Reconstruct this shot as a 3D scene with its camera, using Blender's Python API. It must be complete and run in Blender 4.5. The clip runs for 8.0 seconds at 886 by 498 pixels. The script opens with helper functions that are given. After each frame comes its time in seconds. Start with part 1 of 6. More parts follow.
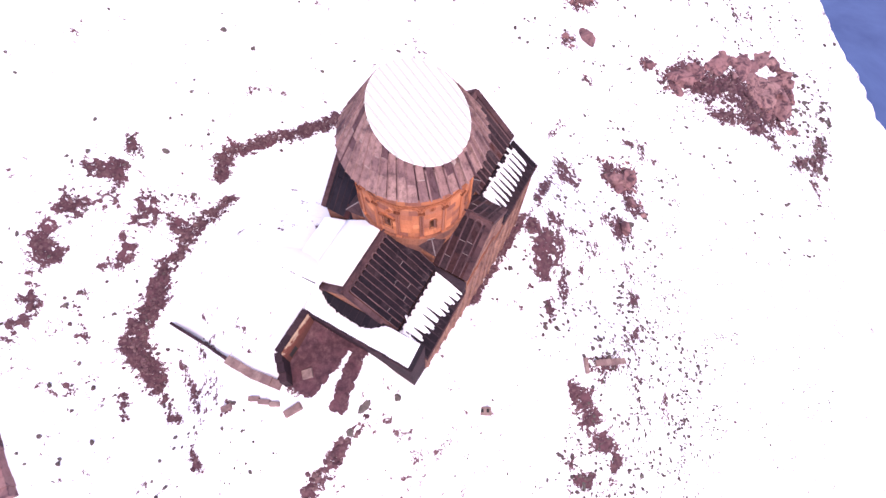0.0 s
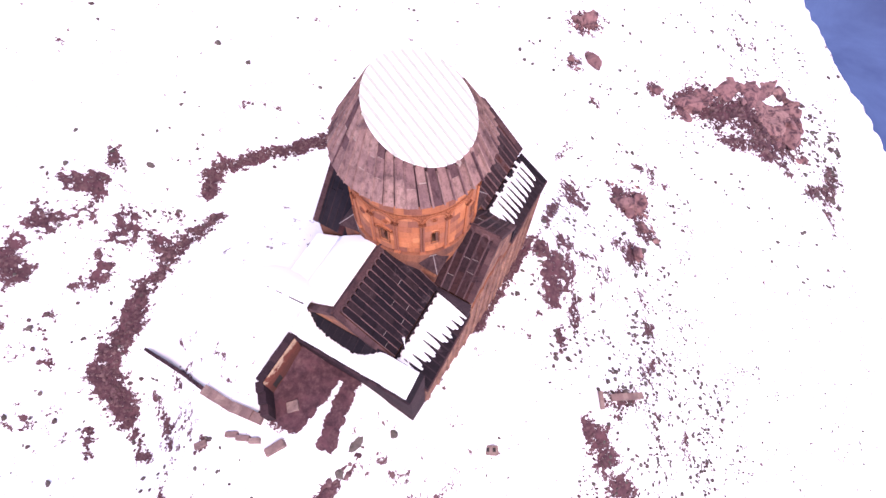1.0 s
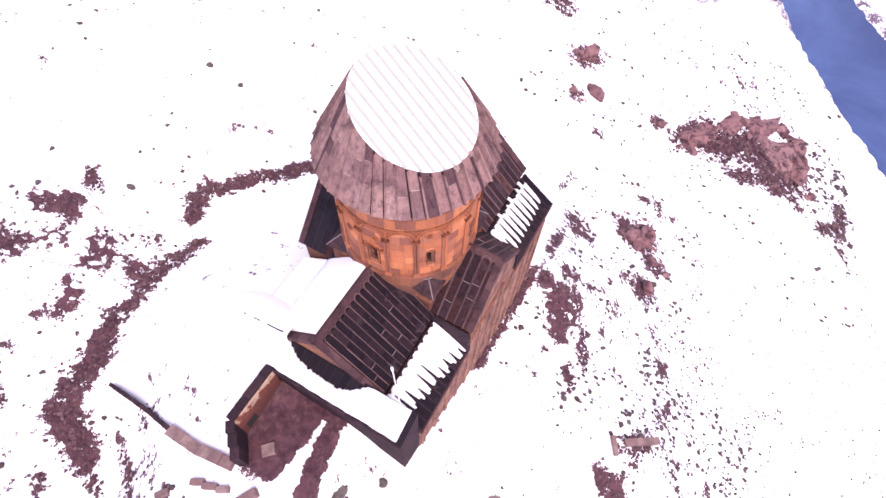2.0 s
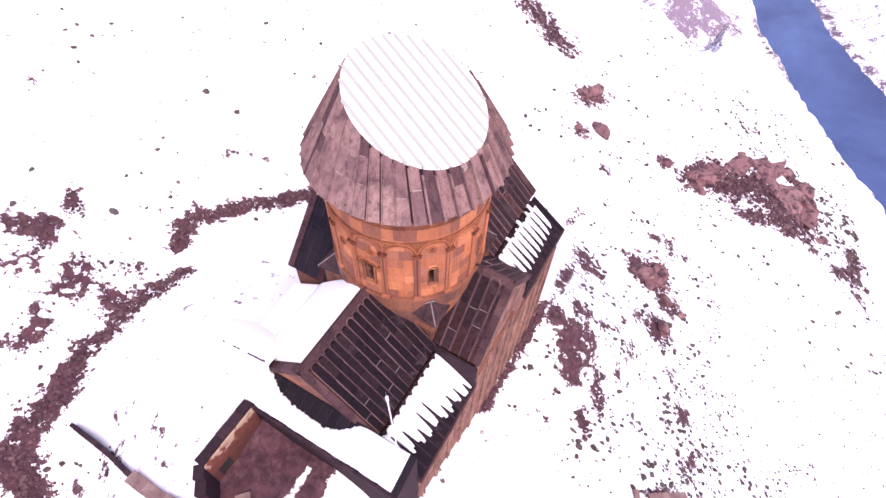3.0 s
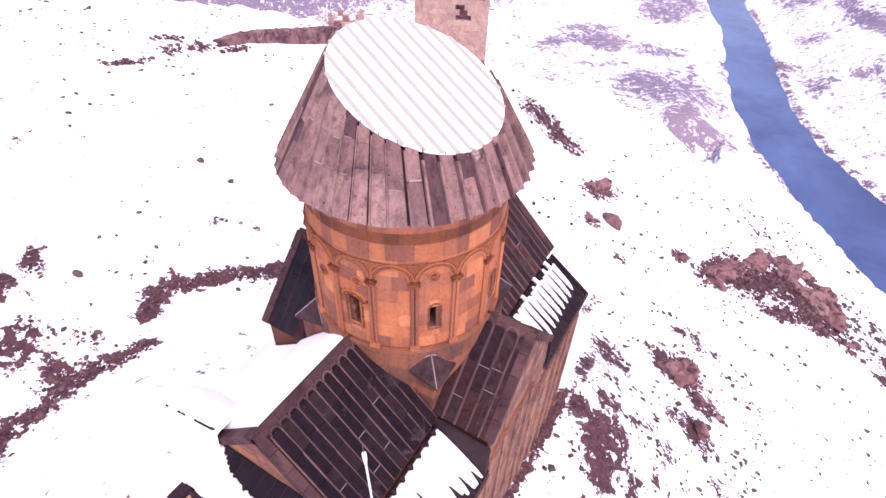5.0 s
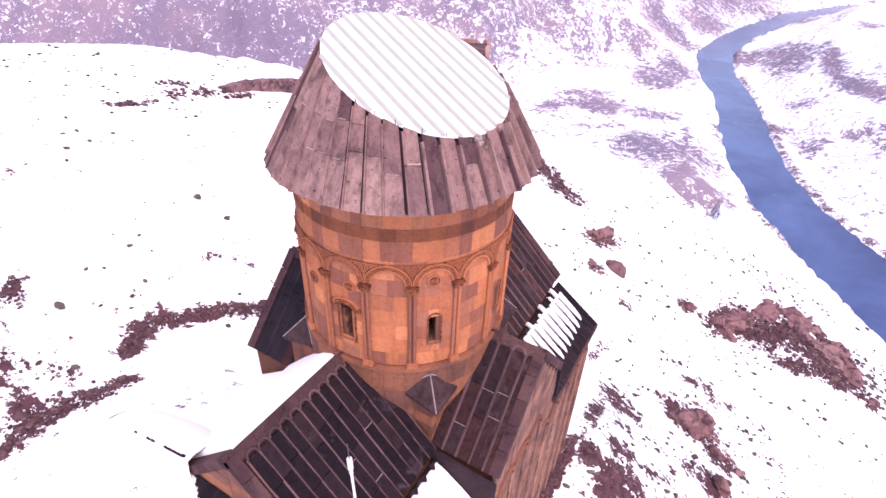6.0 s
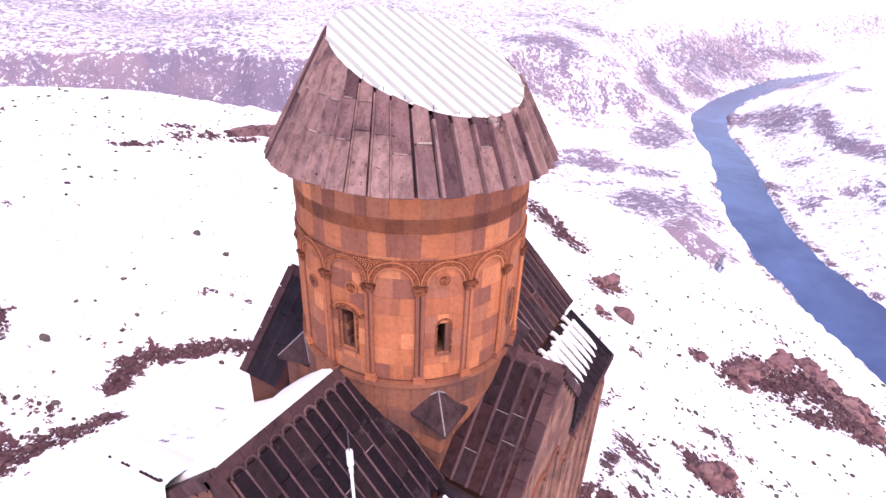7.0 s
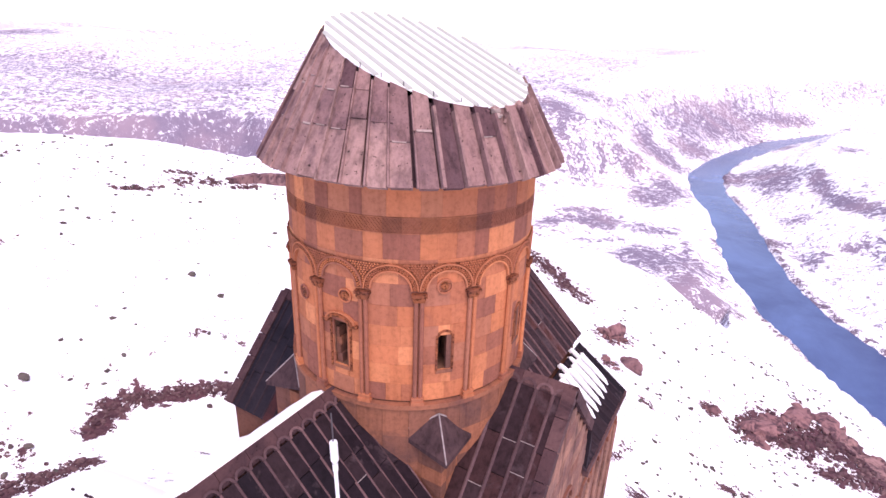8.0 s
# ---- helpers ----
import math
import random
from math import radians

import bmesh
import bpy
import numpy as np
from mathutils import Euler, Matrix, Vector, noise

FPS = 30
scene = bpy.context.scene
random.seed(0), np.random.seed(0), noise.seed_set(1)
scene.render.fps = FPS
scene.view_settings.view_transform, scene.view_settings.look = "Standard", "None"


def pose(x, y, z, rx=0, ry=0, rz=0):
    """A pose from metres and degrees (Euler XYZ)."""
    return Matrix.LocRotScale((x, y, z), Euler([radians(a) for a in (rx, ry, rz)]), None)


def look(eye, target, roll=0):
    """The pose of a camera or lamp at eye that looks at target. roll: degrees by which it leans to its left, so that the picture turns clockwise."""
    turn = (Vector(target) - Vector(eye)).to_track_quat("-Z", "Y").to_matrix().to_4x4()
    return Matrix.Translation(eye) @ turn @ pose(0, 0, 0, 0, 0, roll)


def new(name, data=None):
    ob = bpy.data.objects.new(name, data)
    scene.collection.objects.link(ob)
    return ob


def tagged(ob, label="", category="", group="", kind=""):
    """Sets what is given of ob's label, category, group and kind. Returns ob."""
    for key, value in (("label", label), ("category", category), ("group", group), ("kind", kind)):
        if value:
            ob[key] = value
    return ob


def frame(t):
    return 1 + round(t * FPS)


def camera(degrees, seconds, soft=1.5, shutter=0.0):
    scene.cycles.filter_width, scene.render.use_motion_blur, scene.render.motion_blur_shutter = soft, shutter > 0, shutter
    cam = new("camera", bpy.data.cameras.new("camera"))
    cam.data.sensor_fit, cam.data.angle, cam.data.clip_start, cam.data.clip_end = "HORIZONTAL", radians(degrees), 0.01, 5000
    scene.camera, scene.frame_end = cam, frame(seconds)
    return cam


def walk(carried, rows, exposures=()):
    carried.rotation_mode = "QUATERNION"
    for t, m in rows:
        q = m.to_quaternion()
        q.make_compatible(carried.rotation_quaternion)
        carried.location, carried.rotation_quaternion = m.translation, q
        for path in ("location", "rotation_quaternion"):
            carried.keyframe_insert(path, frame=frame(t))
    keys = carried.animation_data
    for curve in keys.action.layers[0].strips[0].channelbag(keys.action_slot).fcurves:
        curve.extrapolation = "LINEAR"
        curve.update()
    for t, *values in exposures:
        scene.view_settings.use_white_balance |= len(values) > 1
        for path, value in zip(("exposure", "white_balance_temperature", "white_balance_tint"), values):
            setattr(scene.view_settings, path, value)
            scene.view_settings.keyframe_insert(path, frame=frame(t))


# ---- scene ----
cam = camera(78.8, 8.0, soft=1.55)
PATH = [
    (0, (0.595, -0.77, 37.004), (0.254, -0.048, 35.17), 3.9),
    (0.5, (0.497, -0.604, 35.395), (0.127, 0.167, 33.587), 3.7),
    (1, (0.413, -0.45, 33.704), (0.01, 0.373, 31.926), 3.5),
    (1.5, (0.512, -0.177, 32.222), (0.074, 0.702, 30.48), 3.3),
    (3, (0.287, 0.291, 27.634), (-0.272, 1.365, 26.042), 2.9),
    (3.5, (0.244, 0.337, 26.129), (-0.361, 1.481, 24.605), 2.7),
    (4, (0.156, 0.556, 24.668), (-0.497, 1.77, 23.218), 2.6),
    (4.5, (0.137, 0.783, 23.475), (-0.56, 2.058, 22.101), 2.5),
    (6, (0.234, 0.836, 20.168), (-0.583, 2.287, 19.06), 2.4),
    (6.5, (0.141, 0.821, 19.177), (-0.708, 2.319, 18.16), 2.4),
    (7, (0.013, 0.853, 18.15), (-0.87, 2.395, 17.232), 2.3),
    (7.5, (-0.108, 0.961, 17.293), (-1.019, 2.54, 16.472), 2.2),
    (8, (-0.064, 1.112, 16.495), (-1.004, 2.727, 15.78), 2.1),
]
walk(cam, [(t, look(eye, target, roll)) for t, eye, target, roll in PATH], exposures=[(0.0, 1.42, 7500, 37), (1.5, 1.37, 7500, 37), (4.0, 1.31, 7500, 37), (8.0, 1.25, 7500, 37)])

# ---- light ----
world = bpy.data.worlds.new("world")
scene.world = world
world.use_nodes = True
wn = world.node_tree.nodes
sky = wn.new("ShaderNodeTexSky")
sky.sky_type = "NISHITA"
sky.sun_disc = False
sky.sun_elevation = radians(61.6)
sky.sun_rotation = radians(129.2)
sky.air_density, sky.dust_density, sky.ozone_density = 1.0, 0.6, 1.0
world.node_tree.links.new(sky.outputs[0], wn["Background"].inputs[0])
wn["Background"].inputs[1].default_value = 0.15
sun_data = bpy.data.lights.new("sun", "SUN")
sun_data.energy, sun_data.angle, sun_data.color = 1.4, radians(40), (1.0, 0.96, 0.90)
sun = new("sun", sun_data)
sun.matrix_world = look((49, -40, 117), (0, 0, 0))


# ---- materials ----
def nodes_of(name):
    m = bpy.data.materials.new(name)
    m.use_nodes = True
    t = m.node_tree
    return m, t, t.nodes, t.links, t.nodes["Principled BSDF"]


def ramp(nodes, stops, interp="LINEAR"):
    r = nodes.new("ShaderNodeValToRGB")
    r.color_ramp.interpolation = interp
    el = r.color_ramp.elements
    while len(el) < len(stops):
        el.new(0.5)
    for e, (p, c) in zip(el, stops):
        e.position, e.color = p, (*c, 1)
    return r


def noise_node(nodes, links, coord, scale, detail=6, rough=0.6, distortion=0.0):
    n = nodes.new("ShaderNodeTexNoise")
    n.inputs["Scale"].default_value, n.inputs["Detail"].default_value = scale, detail
    n.inputs["Roughness"].default_value, n.inputs["Distortion"].default_value = rough, distortion
    links.new(coord, n.inputs["Vector"])
    return n


def mixed(nodes, links, fac, a, b, mode="MIX"):
    m = nodes.new("ShaderNodeMix")
    m.data_type, m.blend_type = "RGBA", mode
    for sock, v in ((m.inputs[0], fac), (m.inputs[6], a), (m.inputs[7], b)):
        if isinstance(v, (int, float)):
            sock.default_value = v
        elif isinstance(v, tuple):
            sock.default_value = (*v, 1)
        else:
            links.new(v, sock)
    return m.outputs[2]


def stone(name, tints, stain, rough=0.9, bump=0.4, stain_at=(0.45, 0.7), grain=9.0, by="object", streak=0.0, dark_hollows=0.0, pit_size=7.0, pit_at=(0.26, 0.31)):
    """Cut stone: a tint for each block, clouds of stain, fine grain and relief."""
    m, t, nd, lk, bs = nodes_of(name)
    geo = nd.new("ShaderNodeNewGeometry")
    if by == "object":
        rnd = nd.new("ShaderNodeObjectInfo").outputs["Random"]
    else:
        rnd = geo.outputs["Random Per Island"]
    k = len(tints)
    tint = ramp(nd, [((i + 0.02) / k, c) for i, c in enumerate(tints)], "LINEAR")
    lk.new(rnd, tint.inputs[0])
    pos = geo.outputs["Position"]
    big = noise_node(nd, lk, pos, 0.9, 5, 0.65, 0.6)
    fine = noise_node(nd, lk, pos, grain, 8, 0.7)
    sr = ramp(nd, [(stain_at[0], (0, 0, 0)), (stain_at[1], (1, 1, 1))])
    lk.new(big.outputs[0], sr.inputs[0])
    c1 = mixed(nd, lk, sr.outputs[0], tint.outputs[0], stain)
    gr = ramp(nd, [(0.25, (0.55, 0.55, 0.55)), (0.5, (1, 1, 1)), (0.8, (1.2, 1.2, 1.2))])
    lk.new(fine.outputs[0], gr.inputs[0])
    c2 = mixed(nd, lk, 0.75, c1, gr.outputs[0], "MULTIPLY")
    if streak:
        # rain streaks running down the stone
        mp = nd.new("ShaderNodeMapping")
        mp.inputs["Scale"].default_value = (5.0, 5.0, 0.55)
        lk.new(pos, mp.inputs["Vector"])
        run = noise_node(nd, lk, mp.outputs[0], 1.0, 6, 0.65)
        rs = ramp(nd, [(0.34, (1 - streak,) * 3), (0.52, (1, 1, 1)), (0.72, (1 + 0.25 * streak,) * 3)])
        lk.new(run.outputs[0], rs.inputs[0])
        c2 = mixed(nd, lk, 1.0, c2, rs.outputs[0], "MULTIPLY")
    if dark_hollows:
        # dark weathering pits; on carved tuff, the shade of its hollows painted in
        pit = noise_node(nd, lk, pos, pit_size, 2, 0.4)
        ps = ramp(nd, [(pit_at[0], (1 - dark_hollows,) * 3), (pit_at[1], (1, 1, 1))])
        lk.new(pit.outputs[0], ps.inputs[0])
        c2 = mixed(nd, lk, 1.0, c2, ps.outputs[0], "MULTIPLY")
    lk.new(c2, bs.inputs["Base Color"])
    bs.inputs["Roughness"].default_value = rough
    bs.inputs["Specular IOR Level"].default_value = 0.08
    bp = nd.new("ShaderNodeBump")
    bp.inputs["Strength"].default_value, bp.inputs["Distance"].default_value = bump, 0.03
    lk.new(fine.outputs[0], bp.inputs["Height"])
    lk.new(bp.outputs[0], bs.inputs["Normal"])
    return m


DRUM = stone("orange_tuff", [(0.470, 0.160, 0.074), (0.380, 0.126, 0.064), (0.580, 0.215, 0.102), (0.225, 0.086, 0.062), (0.500, 0.166, 0.078), (0.300, 0.108, 0.066), (0.540, 0.190, 0.088), (0.330, 0.128, 0.080), (0.480, 0.158, 0.072), (0.255, 0.094, 0.064)], (0.200, 0.076, 0.056), stain_at=(0.58, 0.90), bump=0.25, streak=0.16)
# darker than the wall tuff: shading of the carved relief put into its colour
CARVED = stone("carved_tuff", [(0.2566, 0.0788, 0.0384), (0.2948, 0.0929, 0.0424), (0.2184, 0.0687, 0.0363)], (0.1310, 0.0465, 0.0343), grain=16, by="island", streak=0.2, dark_hollows=0.6, pit_size=15.0, pit_at=(0.40, 0.50))
JOINT = stone("mortar", [(0.16, 0.078, 0.05), (0.19, 0.09, 0.06)], (0.10, 0.055, 0.045))
CONE = stone("cone_slabs", [(0.282, 0.167, 0.151), (0.232, 0.131, 0.124), (0.328, 0.203, 0.181), (0.201, 0.113, 0.111), (0.271, 0.158, 0.145), (0.311, 0.190, 0.169), (0.175, 0.097, 0.097), (0.278, 0.164, 0.147), (0.237, 0.136, 0.129), (0.299, 0.181, 0.163), (0.147, 0.079, 0.082), (0.096, 0.051, 0.056)], (0.105, 0.061, 0.068), stain_at=(0.47, 0.72), grain=14.0, streak=0.4, dark_hollows=0.8, pit_size=13.0, pit_at=(0.275, 0.295))
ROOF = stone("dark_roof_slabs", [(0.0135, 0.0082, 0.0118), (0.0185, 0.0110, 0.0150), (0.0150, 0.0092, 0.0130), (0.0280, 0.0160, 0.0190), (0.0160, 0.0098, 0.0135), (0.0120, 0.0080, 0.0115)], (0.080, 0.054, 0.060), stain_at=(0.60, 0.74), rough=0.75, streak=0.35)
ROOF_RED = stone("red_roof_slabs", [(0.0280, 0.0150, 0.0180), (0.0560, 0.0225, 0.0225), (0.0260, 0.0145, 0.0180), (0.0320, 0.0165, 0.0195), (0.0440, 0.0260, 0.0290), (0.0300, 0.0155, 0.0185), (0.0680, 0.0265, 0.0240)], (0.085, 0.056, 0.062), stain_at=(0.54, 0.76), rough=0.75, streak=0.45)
RIB = stone("roof_ribs", [(0.1058, 0.0601, 0.0628), (0.1503, 0.0852, 0.0867), (0.0855, 0.0490, 0.0531)], (0.0580, 0.0335, 0.0363))
RIB_DARK = stone("dark_roof_ribs", [(0.034, 0.022, 0.028), (0.046, 0.029, 0.034), (0.028, 0.019, 0.024)], (0.020, 0.014, 0.018))
COPING = stone("coping_stone", [(0.068, 0.035, 0.038), (0.090, 0.046, 0.047), (0.056, 0.029, 0.033), (0.105, 0.056, 0.056)], (0.040, 0.022, 0.026), stain_at=(0.46, 0.68), dark_hollows=0.4, pit_size=9.0)
WALL = stone("facade_tuff", [(0.2484, 0.0907, 0.0548), (0.2111, 0.0816, 0.0548), (0.2857, 0.1089, 0.0632), (0.1739, 0.0680, 0.0505), (0.2360, 0.0998, 0.0674)], (0.1242, 0.0544, 0.0463), by="object")
FOOTING = stone("stained_shaded_stone", [(0.270, 0.104, 0.062), (0.205, 0.086, 0.058), (0.310, 0.116, 0.066), (0.170, 0.074, 0.054)], (0.110, 0.054, 0.048), stain_at=(0.50, 0.74), streak=0.22)
WALLJ = stone("facade_backing", [(0.1337, 0.0562, 0.0374), (0.1543, 0.0643, 0.0449)], (0.0777, 0.0365, 0.0299), by="island")
HIP = stone("grey_hip_roof", [(0.084, 0.046, 0.047), (0.066, 0.038, 0.040)], (0.040, 0.023, 0.026), streak=0.4, dark_hollows=0.4, pit_size=9.0)
RUIN = stone("ruin_wall", [(0.0430, 0.0235, 0.0290), (0.0560, 0.0310, 0.0365), (0.0340, 0.0200, 0.0255)], (0.0272, 0.0173, 0.0210))
ROCK = stone("field_rock", [(0.098, 0.048, 0.056), (0.135, 0.074, 0.080), (0.072, 0.036, 0.043), (0.165, 0.098, 0.098)], (0.050, 0.025, 0.032), by="island", grain=5, bump=0.8)
CRAG = stone("pink_bedrock", [(0.222, 0.118, 0.118), (0.308, 0.178, 0.165), (0.167, 0.086, 0.092), (0.254, 0.132, 0.130)], (0.080, 0.044, 0.052), stain_at=(0.46, 0.6), grain=1.6, bump=1.0)

PEBBLE = stone("grey_field_stone", [(0.105, 0.095, 0.085), (0.085, 0.060, 0.062), (0.14, 0.125, 0.11), (0.10, 0.065, 0.065)], (0.05, 0.045, 0.04), by="island", grain=5, bump=0.8)


def plain(name, colour, rough, metal=0.0, vary=0.25, scale=3.0):
    m, t, nd, lk, bs = nodes_of(name)
    geo = nd.new("ShaderNodeNewGeometry")
    n = noise_node(nd, lk, geo.outputs["Position"], scale, 6)
    r = ramp(nd, [(0.3, tuple(c * (1 - vary) for c in colour)), (0.7, colour)])
    lk.new(n.outputs[0], r.inputs[0])
    lk.new(r.outputs[0], bs.inputs["Base Color"])
    bs.inputs["Roughness"].default_value, bs.inputs["Metallic"].default_value = rough, metal
    return m


SNOW = plain("snow", (0.90, 0.90, 0.92), 0.8, 0, 0.04, 1.5)
SHEET = plain("white_sheet_metal", (0.80, 0.79, 0.78), 0.45, 0, 0.06, 2.0)
# ribs greyer than their sheet: shading of the corrugation put into the colour
SHADED_RIB = plain("sheet_rib", (0.40, 0.41, 0.36), 0.5, 0, 0.12, 4.0)
# near-black that paints shade into window interiors, an opening and sockets
DARK = plain("painted_shade", (0.02, 0.015, 0.015), 0.9)
IRON = plain("dark_iron", (0.05, 0.04, 0.045), 0.6)
POLE = plain("galvanised_pole", (0.75, 0.72, 0.72), 0.4, 0.0, 0.15)


def ground_material():
    """Snow over stony earth; the mesh's bare attribute says how much earth shows, noise gives its ragged edge."""
    m, t, nd, lk, bs = nodes_of("snowy_ground")
    geo = nd.new("ShaderNodeNewGeometry")
    pos = geo.outputs["Position"]
    at = nd.new("ShaderNodeAttribute")
    at.attribute_name = "bare"
    n1 = noise_node(nd, lk, pos, 0.16, 12, 0.7, 0.8)
    n2 = noise_node(nd, lk, pos, 1.9, 10, 0.74)
    add = nd.new("ShaderNodeMath")
    add.operation = "ADD"
    lk.new(n1.outputs[0], add.inputs[0])
    low = nd.new("ShaderNodeMath")
    low.operation = "SUBTRACT"
    lk.new(at.outputs["Fac"], low.inputs[0])
    low.inputs[1].default_value = 1.62
    lk.new(low.outputs[0], add.inputs[1])
    cut = ramp(nd, [(0.985, (0, 0, 0)), (0.998, (1, 1, 1))])
    half = nd.new("ShaderNodeMath")
    half.operation = "MULTIPLY_ADD"
    n4 = noise_node(nd, lk, pos, 0.6, 6, 0.65, 0.6)
    rag = nd.new("ShaderNodeMath")
    rag.operation = "MULTIPLY_ADD"
    lk.new(n4.outputs[0], rag.inputs[0])
    rag.inputs[1].default_value = 1.4
    lk.new(add.outputs[0], rag.inputs[2])
    lk.new(n2.outputs[0], half.inputs[0])
    half.inputs[1].default_value = 2.1
    lk.new(rag.outputs[0], half.inputs[2])
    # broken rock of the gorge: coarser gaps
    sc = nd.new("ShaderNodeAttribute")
    sc.attribute_name = "hazed_scree"
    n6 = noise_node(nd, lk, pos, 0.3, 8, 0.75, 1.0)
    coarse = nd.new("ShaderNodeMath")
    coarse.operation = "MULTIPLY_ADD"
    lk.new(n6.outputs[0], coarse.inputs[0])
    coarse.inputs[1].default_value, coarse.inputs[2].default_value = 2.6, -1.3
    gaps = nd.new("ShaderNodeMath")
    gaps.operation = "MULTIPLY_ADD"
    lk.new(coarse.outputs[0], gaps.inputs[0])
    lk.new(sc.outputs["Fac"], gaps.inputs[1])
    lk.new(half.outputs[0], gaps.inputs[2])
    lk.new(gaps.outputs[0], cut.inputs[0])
    earth = ramp(nd, [(0.3, (0.032, 0.015, 0.020)), (0.5, (0.078, 0.037, 0.045)), (0.7, (0.155, 0.082, 0.084))])
    lk.new(n2.outputs[0], earth.inputs[0])
    # gorge rock paled to lilac: the haze of distance painted into its colour
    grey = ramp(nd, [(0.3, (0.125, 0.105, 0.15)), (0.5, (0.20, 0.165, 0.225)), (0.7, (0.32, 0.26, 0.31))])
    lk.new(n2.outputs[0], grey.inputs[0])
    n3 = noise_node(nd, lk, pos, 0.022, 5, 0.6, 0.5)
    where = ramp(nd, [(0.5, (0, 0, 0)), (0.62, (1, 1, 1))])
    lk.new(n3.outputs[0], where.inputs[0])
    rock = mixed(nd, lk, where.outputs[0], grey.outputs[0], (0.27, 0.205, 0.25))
    n5 = noise_node(nd, lk, pos, 0.8, 5, 0.6, 0.5)
    ruddy = ramp(nd, [(0.5, (0, 0, 0)), (0.66, (1, 1, 1))])
    lk.new(n5.outputs[0], ruddy.inputs[0])
    red = mixed(nd, lk, ruddy.outputs[0], earth.outputs[0], (0.115, 0.050, 0.060))
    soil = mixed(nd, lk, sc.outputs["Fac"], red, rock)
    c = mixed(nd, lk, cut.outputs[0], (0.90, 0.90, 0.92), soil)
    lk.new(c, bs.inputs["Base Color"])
    bs.inputs["Roughness"].default_value = 0.85
    bs.inputs["Specular IOR Level"].default_value = 0.1
    bp = nd.new("ShaderNodeBump")
    bp.inputs["Strength"].default_value, bp.inputs["Distance"].default_value = 0.5, 0.15
    lk.new(n2.outputs[0], bp.inputs["Height"])
    lk.new(bp.outputs[0], bs.inputs["Normal"])
    return m


GROUND = ground_material()


def water_material():
    m, t, nd, lk, bs = nodes_of("river_water")
    geo = nd.new("ShaderNodeNewGeometry")
    n = noise_node(nd, lk, geo.outputs["Position"], 0.035, 6, 0.6, 0.4)
    r = ramp(nd, [(0.35, (0.03, 0.052, 0.14)), (0.65, (0.065, 0.115, 0.25))])
    lk.new(n.outputs[0], r.inputs[0])
    lk.new(r.outputs[0], bs.inputs["Base Color"])
    bs.inputs["Roughness"].default_value = 0.25
    w = noise_node(nd, lk, geo.outputs["Position"], 0.8, 4)
    bp = nd.new("ShaderNodeBump")
    bp.inputs["Strength"].default_value, bp.inputs["Distance"].default_value = 0.15, 0.1
    lk.new(w.outputs[0], bp.inputs["Height"])
    lk.new(bp.outputs[0], bs.inputs["Normal"])
    return m


WATER = water_material()


# ---- mesh helpers ----
def part(name, bm, material, parent=None, label=""):
    """Links a bmesh as one mesh object under a thing or a part."""
    me = bpy.data.meshes.new(name)
    bm.to_mesh(me)
    bm.free()
    me.materials.append(material)
    ob = new(name, me)
    if parent is not None:
        ob.parent = parent
    if label:
        tagged(ob, label)
    return ob


def share(name, me, m, parent):
    """Another object on a mesh that is already there."""
    ob = new(name, me)
    ob.matrix_basis = m
    ob.parent = parent
    return ob


def mesh_of(name, bm, material):
    me = bpy.data.meshes.new(name)
    bm.to_mesh(me)
    bm.free()
    me.materials.append(material)
    return me


HEX = ((0, 3, 2, 1), (4, 5, 6, 7), (0, 1, 5, 4), (1, 2, 6, 5), (2, 3, 7, 6), (3, 0, 4, 7))


def hexa(bm, lower, upper):
    """A six-sided block from its four lower and four upper corners (counter-clockwise from above)."""
    v = [bm.verts.new(p) for p in (*lower, *upper)]
    for f in HEX:
        bm.faces.new([v[i] for i in f])
    return v


def box(bm, x0, y0, z0, x1, y1, z1):
    return hexa(bm, [(x0, y0, z0), (x1, y0, z0), (x1, y1, z0), (x0, y1, z0)], [(x0, y0, z1), (x1, y0, z1), (x1, y1, z1), (x0, y1, z1)])


def prism(bm, pts, axis, a, b):
    """A convex outline in the two other axes, drawn out along the axis from a to b."""
    def at(p, s):
        return {"x": (s, p[0], p[1]), "y": (p[0], s, p[1]), "z": (p[0], p[1], s)}[axis]
    lo, hi = [bm.verts.new(at(p, a)) for p in pts], [bm.verts.new(at(p, b)) for p in pts]
    bm.faces.new(lo)
    bm.faces.new(hi[::-1])
    for i in range(len(pts)):
        j = (i + 1) % len(pts)
        bm.faces.new((lo[i], hi[i], hi[j], lo[j]))
    bmesh.ops.recalc_face_normals(bm, faces=bm.faces[:])


def thing(name, label, category, place=(0, 0, 0), group="", kind=""):
    e = new(name)
    e.location = place
    return tagged(e, label, category, group, kind)


# ---- terrain ----
def hash2(ix, iy, seed):
    h = np.sin(ix * 127.1 + iy * 311.7 + seed * 74.7) * 43758.5453
    return h - np.floor(h)


def value_noise(x, y, scale, seed=0):
    x, y = np.asarray(x, float) / scale, np.asarray(y, float) / scale
    ix, iy = np.floor(x), np.floor(y)
    fx, fy = x - ix, y - iy
    fx, fy = fx * fx * (3 - 2 * fx), fy * fy * (3 - 2 * fy)
    a, b = hash2(ix, iy, seed), hash2(ix + 1, iy, seed)
    c, d = hash2(ix, iy + 1, seed), hash2(ix + 1, iy + 1, seed)
    return (a + (b - a) * fx) * (1 - fy) + (c + (d - c) * fx) * fy - 0.5


def fbm(x, y, scale, octaves=4, seed=0):
    return sum(value_noise(x, y, scale / 2 ** k, seed + k) / 2 ** k for k in range(octaves))


